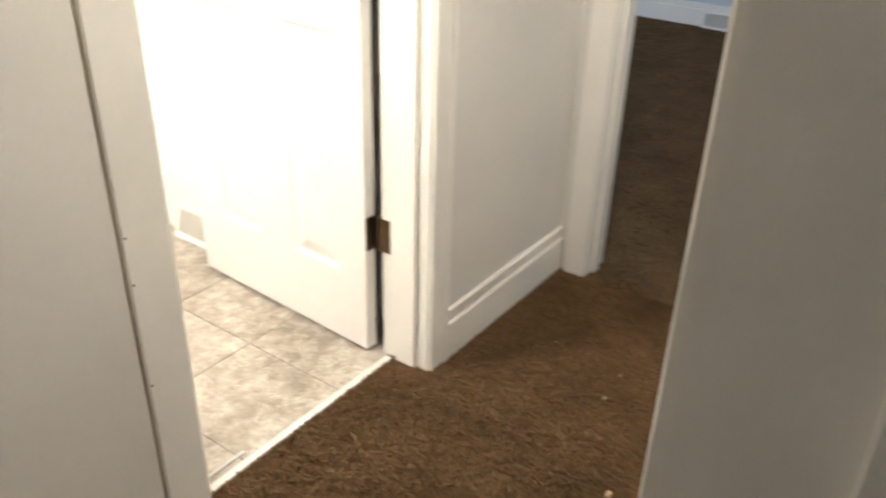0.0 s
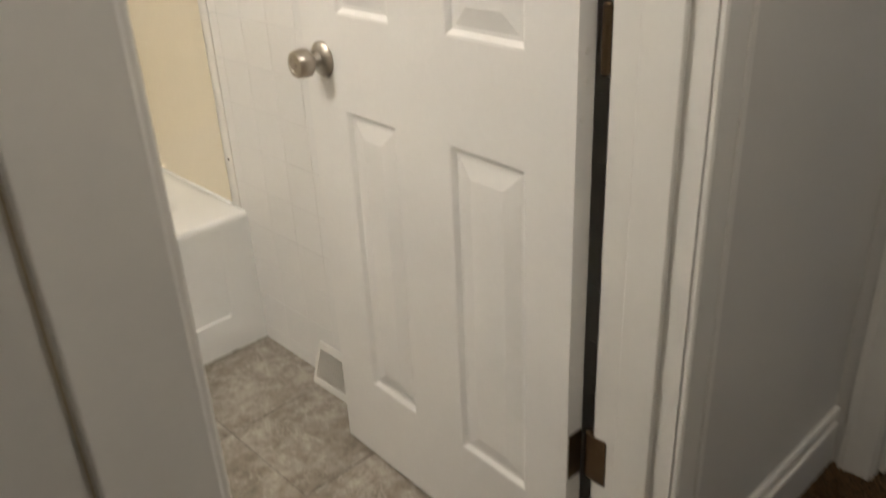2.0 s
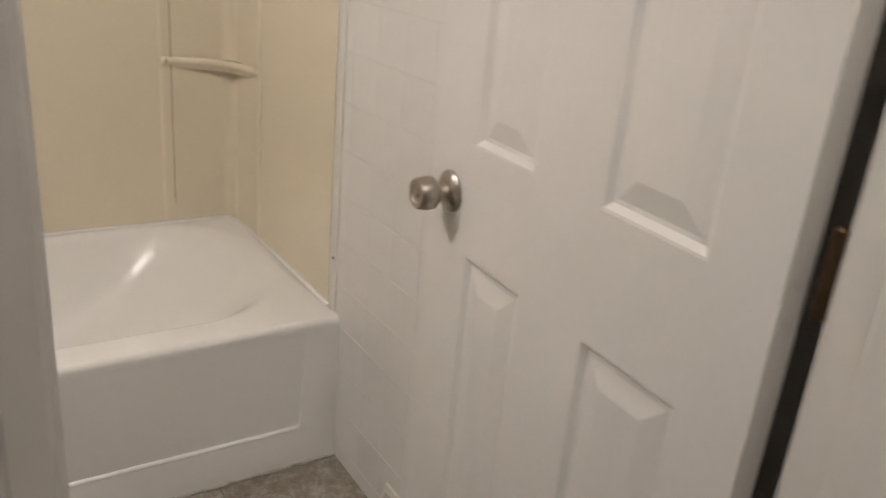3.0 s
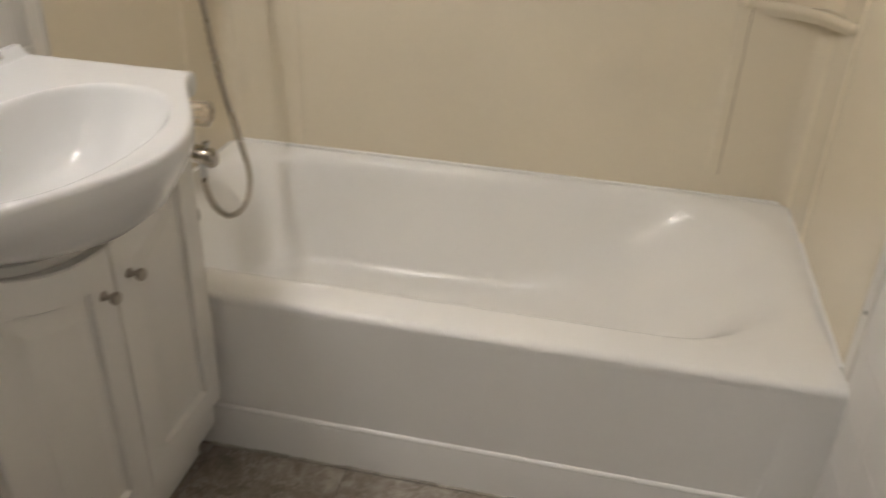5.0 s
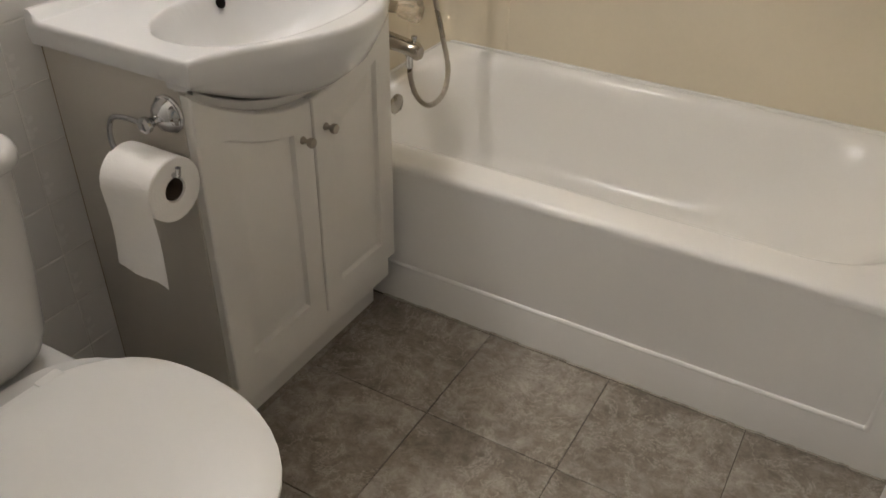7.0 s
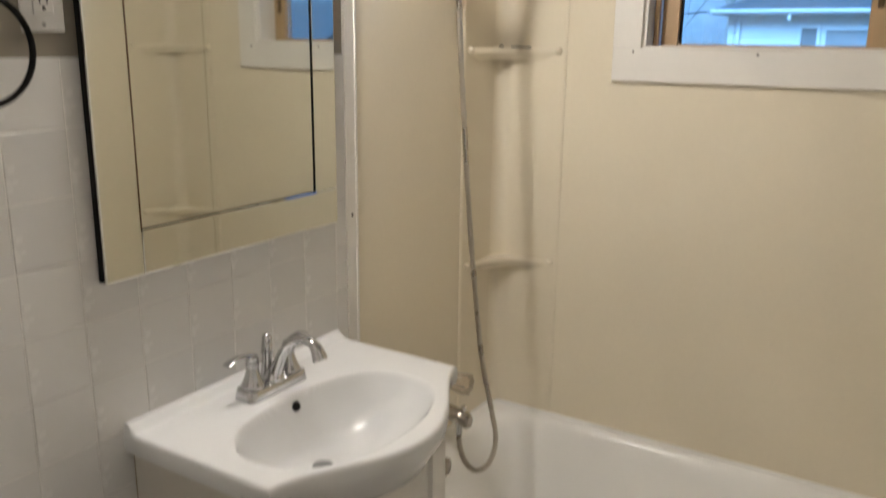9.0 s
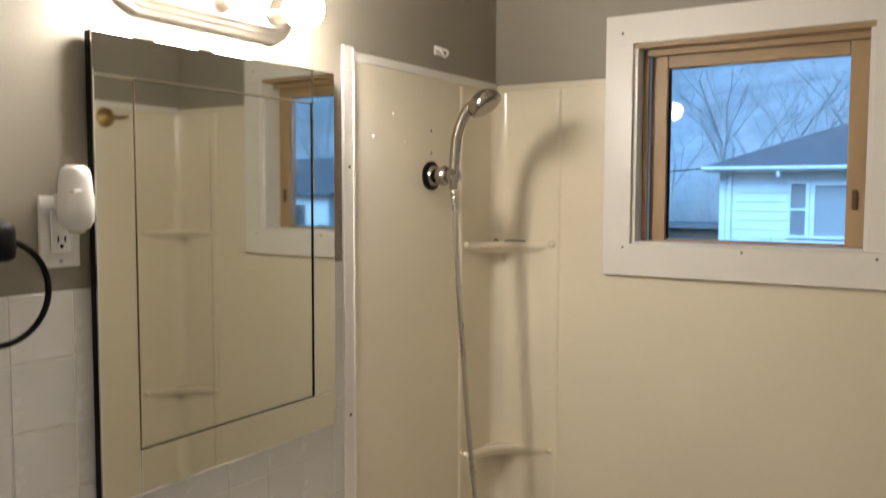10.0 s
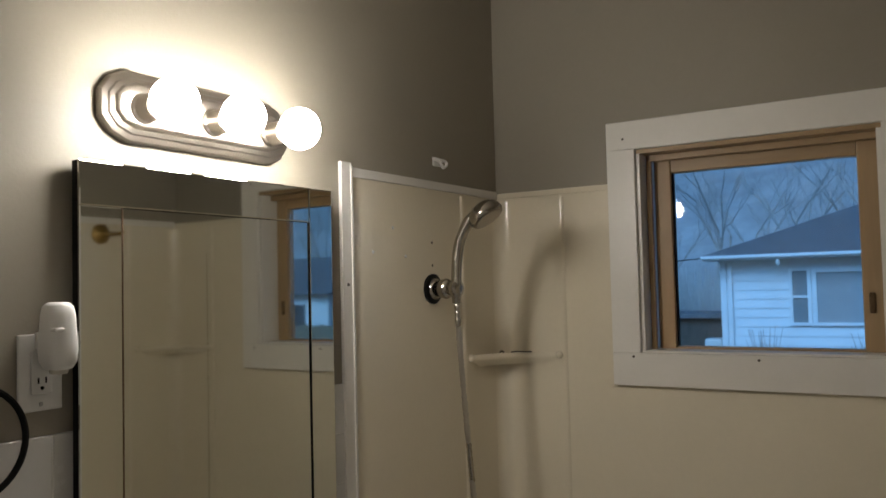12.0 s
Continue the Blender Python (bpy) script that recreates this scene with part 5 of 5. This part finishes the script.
def bare_tree(x, y, tall, seed):
    r = random.Random(seed)
    g = group_of("tree", (x, y, GZ), "bare grey winter tree behind the house, paled for haze", "tree", group="trees behind the house")
    trunk, twigs = bmesh.new(), bmesh.new()

    def limb(bm, p, d, ln, ra, rb, seg):
        pts = [p]
        for k in range(3):
            d = (d + Vector((r.uniform(-.14, .14), r.uniform(-.14, .14), r.uniform(-.02, .10)))).normalized()
            pts.append(pts[-1] + d * ln / 3)
        rows = []
        for i, q in enumerate(pts):
            dd = (pts[min(i + 1, 3)] - pts[max(i - 1, 0)]).normalized()
            s = dd.orthogonal().normalized()
            w = dd.cross(s)
            rr = ra + (rb - ra) * i / 3
            rows.append([q + (s * math.cos(2 * math.pi * k / seg) + w * math.sin(2 * math.pi * k / seg)) * rr for k in range(seg)])
        loft(bm, rows)
        return pts, d

    def grow(p, d, ln, ra, lev):
        pts, dd = limb(trunk if lev < 2 else twigs, p, d, ln, ra, ra * 0.62, 6 if lev < 2 else 3)
        if lev >= 5:
            return
        for k in range(3 if lev < 4 else 4):
            q = pts[1 + k % 3] if lev else pts[2 + k % 2]
            a = r.uniform(0, 2 * math.pi)
            nd = (dd + Vector((math.cos(a), math.sin(a), r.uniform(-0.1, 0.5))) * r.uniform(0.5, 0.95)).normalized()
            grow(q, nd, ln * r.uniform(0.52, 0.74), ra * 0.48, lev + 1)
    grow(Vector((x, y, GZ)), Vector((0, 0, 1)), tall * 0.42, tall * 0.0095, 0)
    part("trunk", trunk, BARK, g)
    part("crown", twigs, TWIG, g)
    return g


made = [bare_tree(-2.2, 44.0, 13, 3), bare_tree(-9.5, 46.0, 12, 8), bare_tree(-5.8, 40.0, 10, 15)]
rt = random.Random(21)
for i in range(44):
    src = made[i % 3]
    x, y = (-20 + i * 1.6 + rt.uniform(-0.8, 0.8), rt.uniform(40, 58)) if i < 26 else (18 + (i - 26) * 2.2 + rt.uniform(-1, 1), rt.uniform(30, 44))
    copy_thing(src, Matrix.Translation((x, y, GZ)) @ Matrix.Rotation(rt.uniform(0, 6.28), 4, "Z"))
bm = bmesh.new()
rh = random.Random(5)
for i in range(9000):
    x, y = rh.uniform(-30, 75), rh.uniform(52, 66)
    h, w = rh.uniform(2.0, 5.0), rh.uniform(0.015, 0.05)
    lean = rh.uniform(-0.5, 0.5)
    a, b, c = bm.verts.new((x - w, y, GZ)), bm.verts.new((x + w, y, GZ)), bm.verts.new((x + lean, y + rh.uniform(-.4, .4), GZ + h))
    bm.faces.new((a, b, c))
hill = bmesh.new()
hx, hy = 60, 12
hv = [[hill.verts.new((-90 + 230 * i / hx, 62 + 70 * j / hy, GZ - 0.3 + (34 + 5 * noise.noise((i * 0.21, j * 0.3, 2.0))) * (j / hy) ** 0.8 + 0.8 * noise.noise((i * 0.9, j * 0.9, 7.0)))) for j in range(hy + 1)] for i in range(hx + 1)]
for i in range(hx):
    for j in range(hy):
        hill.faces.new((hv[i][j], hv[i + 1][j], hv[i + 1][j + 1], hv[i][j + 1]))
tagged(part("hillside", hill, HILL, smooth=True), "wooded winter hillside far behind the houses, haze put into its colour", "hillside", kind="structure")
tagged(part("thicket", bm, TWIG), "grey-brown leafless thicket in the distance, paled for haze", "thicket", kind="stuff")


def shed():
    g = group_of("shed", (-4.6, 21.5, GZ), "small dark wooden shed beside the house", "shed")
    part("wall", boxes((-5.4, -3.9, 21, 22.6, GZ, 0.75)), SHED, g)
    part("roof", boxes((-5.55, -3.75, 20.8, 22.8, 0.75, 0.87), bevel=0.02), SHINGLE, g)
    part("door", boxes((-4.9, -4.3, 20.97, 21.0, GZ, 0.45)), SHED, g)
    c = part("white_bin", boxes((-3.95, -3.55, 19.4, 19.8, GZ, 0.35), bevel=0.04), PLASTIC)
    tagged(c, "white plastic bin standing in the yard", "bin")


shed()


def garage():
    g = group_of("garage", (24, 26, GZ), "low white garage with a dark roof across the yard", "garage")
    part("wall", boxes((20, 29, 25, 31, GZ, 1.5)), SIDING, g)
    bm = bmesh.new()
    loft(bm, [[Vector((x, 24.6, 1.5)), Vector((x, 28, 3.1)), Vector((x, 31.4, 1.5))] for x in (19.6, 29.4)])
    part("roof", bm, SHINGLE, g)
    for a in (21.2, 24.2):
        part("window", boxes((a, a + 1.0, 24.96, 25.0, 0.1, 1.1)), DARKGLASS, g)
    f = group_of("fence", (20, 17, GZ), "weathered board fence along the yard", "fence")
    for k in range(70):
        part("board", boxes((10 + k * 0.2, 10.18 + k * 0.2, 17.0, 17.03, GZ, 0.72 + 0.02 * (k % 3))), FENCE, f)


garage()
bm = bmesh.new()
tube(bm, [(-3.42, 17.51, 2.15), (-7, 17.8, 1.93), (-12, 18, 1.9), (-20, 18.4, 2.3)], 0.012, 6, 6)
tagged(part("overhead_cable", bm, BLACK), "thin dark overhead cable running to the house", "cable")
rs = random.Random(9)
for bx in (-2.2, -0.3):
    bm = bmesh.new()
    for k in range(60):
        a, h = rs.uniform(0, 6.28), rs.uniform(0.8, 1.75)
        d = rs.uniform(0.1, 0.55)
        p = Vector((bx, 17.5, GZ))
        q = p + Vector((d * math.cos(a), 0.4 * d * math.sin(a), h))
        tube(bm, [p, p.lerp(q, 0.5) + Vector((0, 0, 0.1)), q], 0.006, 3, 2)
    tagged(part("bare_shrub", bm, TWIG), "leafless shrub against the house wall", "shrub")

# ---- hall ceiling light ----
hl = group_of("ceiling_light", (0.95, -0.28, H), "round flush ceiling light, lit, in the hall", "light")
bm = bmesh.new()
lathe(bm, (0.95, -0.28, H - 0.0005), (0, 0, -1), [(0, 0.15), (0.02, 0.15), (0.026, 0.14)], 32)
part("rim", bm, NICKEL, hl, smooth=True)
bm = bmesh.new()
lathe(bm, (0.95, -0.28, H - 0.0268), (0, 0, -1), [(0, 0.135), (0.02, 0.128), (0.045, 0.095), (0.058, 0.05), (0.062, 0.01)], 32)
part("diffuser", bm, HALLGLOW, hl, "glowing frosted diffuser", smooth=True)



def scrap(name, x, y, size, label, m, seed):
    r = random.Random(seed)
    g = group_of(name, (x, y, 0.008), label, "debris")
    bm = bmesh.new()
    n = 9
    loops = []
    for k, z in ((0.85, 0.004), (1.0, 0.007), (0.8, 0.0105), (0.35, 0.012)):
        loops.append([Vector((x + size * k * math.cos(2 * math.pi * i / n) * r.uniform(0.7, 1.2), y + 0.55 * size * k * math.sin(2 * math.pi * i / n) * r.uniform(0.7, 1.2), z + r.uniform(-0.001, 0.001))) for i in range(n)])
    loft(bm, loops)
    part("flake", bm, m, g)


scrap("carpet_scrap", 1.275, -0.313, 0.012, "small pale scrap lying on the brown carpet", CARD_LIGHT, 1)
scrap("carpet_fleck", 1.555, -0.165, 0.006, "tiny pale fleck of debris on the brown carpet", CARD_LIGHT, 2)
scrap("carpet_fleck", 1.66, -0.158, 0.005, "tiny pale fleck of debris on the brown carpet", CARD_LIGHT, 3)

# ---- pieces: tiles, vinyl squares, carpet pile ----


def shared(name, bm, material):
    me = bpy.data.meshes.new(name)
    bmesh.ops.recalc_face_normals(bm, faces=bm.faces)
    bm.to_mesh(me)
    bm.free()
    me.materials.append(material)
    return me


def piece(name, me, parent, loc):
    ob = new(name, me)
    ob.parent = parent
    ob.location = loc
    return ob


PITCH, GAP = 0.1082, 0.0014
bed_w = setting("tile_bed_west", boxes((0.0004, 0.0064, FI, 1.631, 0, 1.498)), GROUT, "white square wall tiles with pale grout", "tile wall")
bed_e = setting("tile_bed_east", boxes((WX - 0.0065, WX - 0.0004, FI, 1.631, 0, 1.498)), PAINTED, "white square wall tiles painted over", "tile wall")


def tile_mesh(s, ly, lz):
    bm = bmesh.new()
    b = 0.0018 if s > 0 else 0.0006
    loft(bm, [[Vector((s * x, yy, zz)) for yy, zz in ((-ly / 2 + i, -lz / 2 + i), (ly / 2 - i, -lz / 2 + i), (ly / 2 - i, lz / 2 - i), (-ly / 2 + i, lz / 2 - i))] for x, i in ((0, 0), (0.0028, 0.0002), (0.0042 if s > 0 else 0.0038, b))], cap0=False)
    return shared("tile", bm, TILE if s > 0 else TILE_E)


cache = {}
for s, parent, xw, zoff in ((1, bed_w, 0.0035, 1.500), (-1, bed_e, WX - 0.0035, 1.453)):
    y = 0.835 - 5 * PITCH
    while y < 1.631:
        ya, yb = max(y, FI + 0.001), min(y + PITCH, 1.631)
        z = zoff - 14 * PITCH
        while z < zoff - 0.001 or (s < 0 and z < 1.498):
            za, zb = max(z, 0.001), min(z + PITCH, 1.500)
            if yb - ya > 0.012 and zb - za > 0.012:
                key = (s, round(yb - ya - (GAP if s > 0 else 0.0002), 4), round(zb - za - (GAP if s > 0 else 0.0015), 4))
                if key not in cache:
                    cache[key] = tile_mesh(*key)
                t = piece("tile", cache[key], parent, (xw, (ya + yb) / 2, (za + zb) / 2))
                t.rotation_euler = (0, 0, radians(random.uniform(-0.25, 0.25)) * (s > 0))
            z += PITCH
        y += PITCH

xs = (0.001, 0.277, 0.582, 0.887, 1.192, 1.499)
ys = (0.367, 0.686, 0.991, 1.296, 1.601)
for i in range(5):
    for j in range(4):
        bm = bmesh.new()
        a, b, c, d = xs[i], xs[i + 1], ys[j], ys[j + 1]
        hx, hy = (b - a) / 2 - 0.0009, (d - c) / 2 - 0.0012
        loft(bm, [[Vector((sx * (hx - k), sy * (hy - k), z)) for sx, sy in ((-1, -1), (1, -1), (1, 1), (-1, 1))] for k, z in ((0, -0.003), (0, -0.0006), (0.0012, 0.0))])
        piece("vinyl_tile", shared("vinyl_tile", bm, VINYL), floor, ((a + b) / 2, (c + d) / 2, 0))

rc = np.random.default_rng(7)
verts, faces = [], []


def pile(x0, x1, y0, y1, count, hmin, hmax, wide):
    px, py = rc.uniform(x0, x1, count), rc.uniform(y0, y1, count)
    hh, an = rc.uniform(hmin, hmax, count), rc.uniform(0, 6.283, count)
    lx, ly = rc.normal(0, 0.0035, count), rc.normal(0, 0.0035, count)
    for k in range(count):
        c, s = math.cos(an[k]) * wide, math.sin(an[k]) * wide
        b = len(verts)
        verts.extend(((px[k] - c, py[k] - s, -0.001), (px[k] + c, py[k] + s, -0.001), (px[k] + lx[k] + c * 0.7, py[k] + ly[k] + s * 0.7, hh[k]), (px[k] + lx[k] - c * 0.7, py[k] + ly[k] - s * 0.7, hh[k])))
        faces.append((b, b + 1, b + 2, b + 3))


pile(0.40, 2.06, -0.63, 0.232, 90000, 0.004, 0.010, 0.0016)
pile(DX0, DX1, 0.232, 0.346, 6000, 0.004, 0.009, 0.0016)
pile(2.06, 5.38, -1.2, 2.2, 60000, 0.004, 0.011, 0.0035)
me = bpy.data.meshes.new("carpet_pile")
me.from_pydata(verts, [], faces)
me.materials.append(PILE)
tuft = tagged(new("carpet_pile", me), "tufted dark brown carpet pile", "carpet pile", kind="stuff")
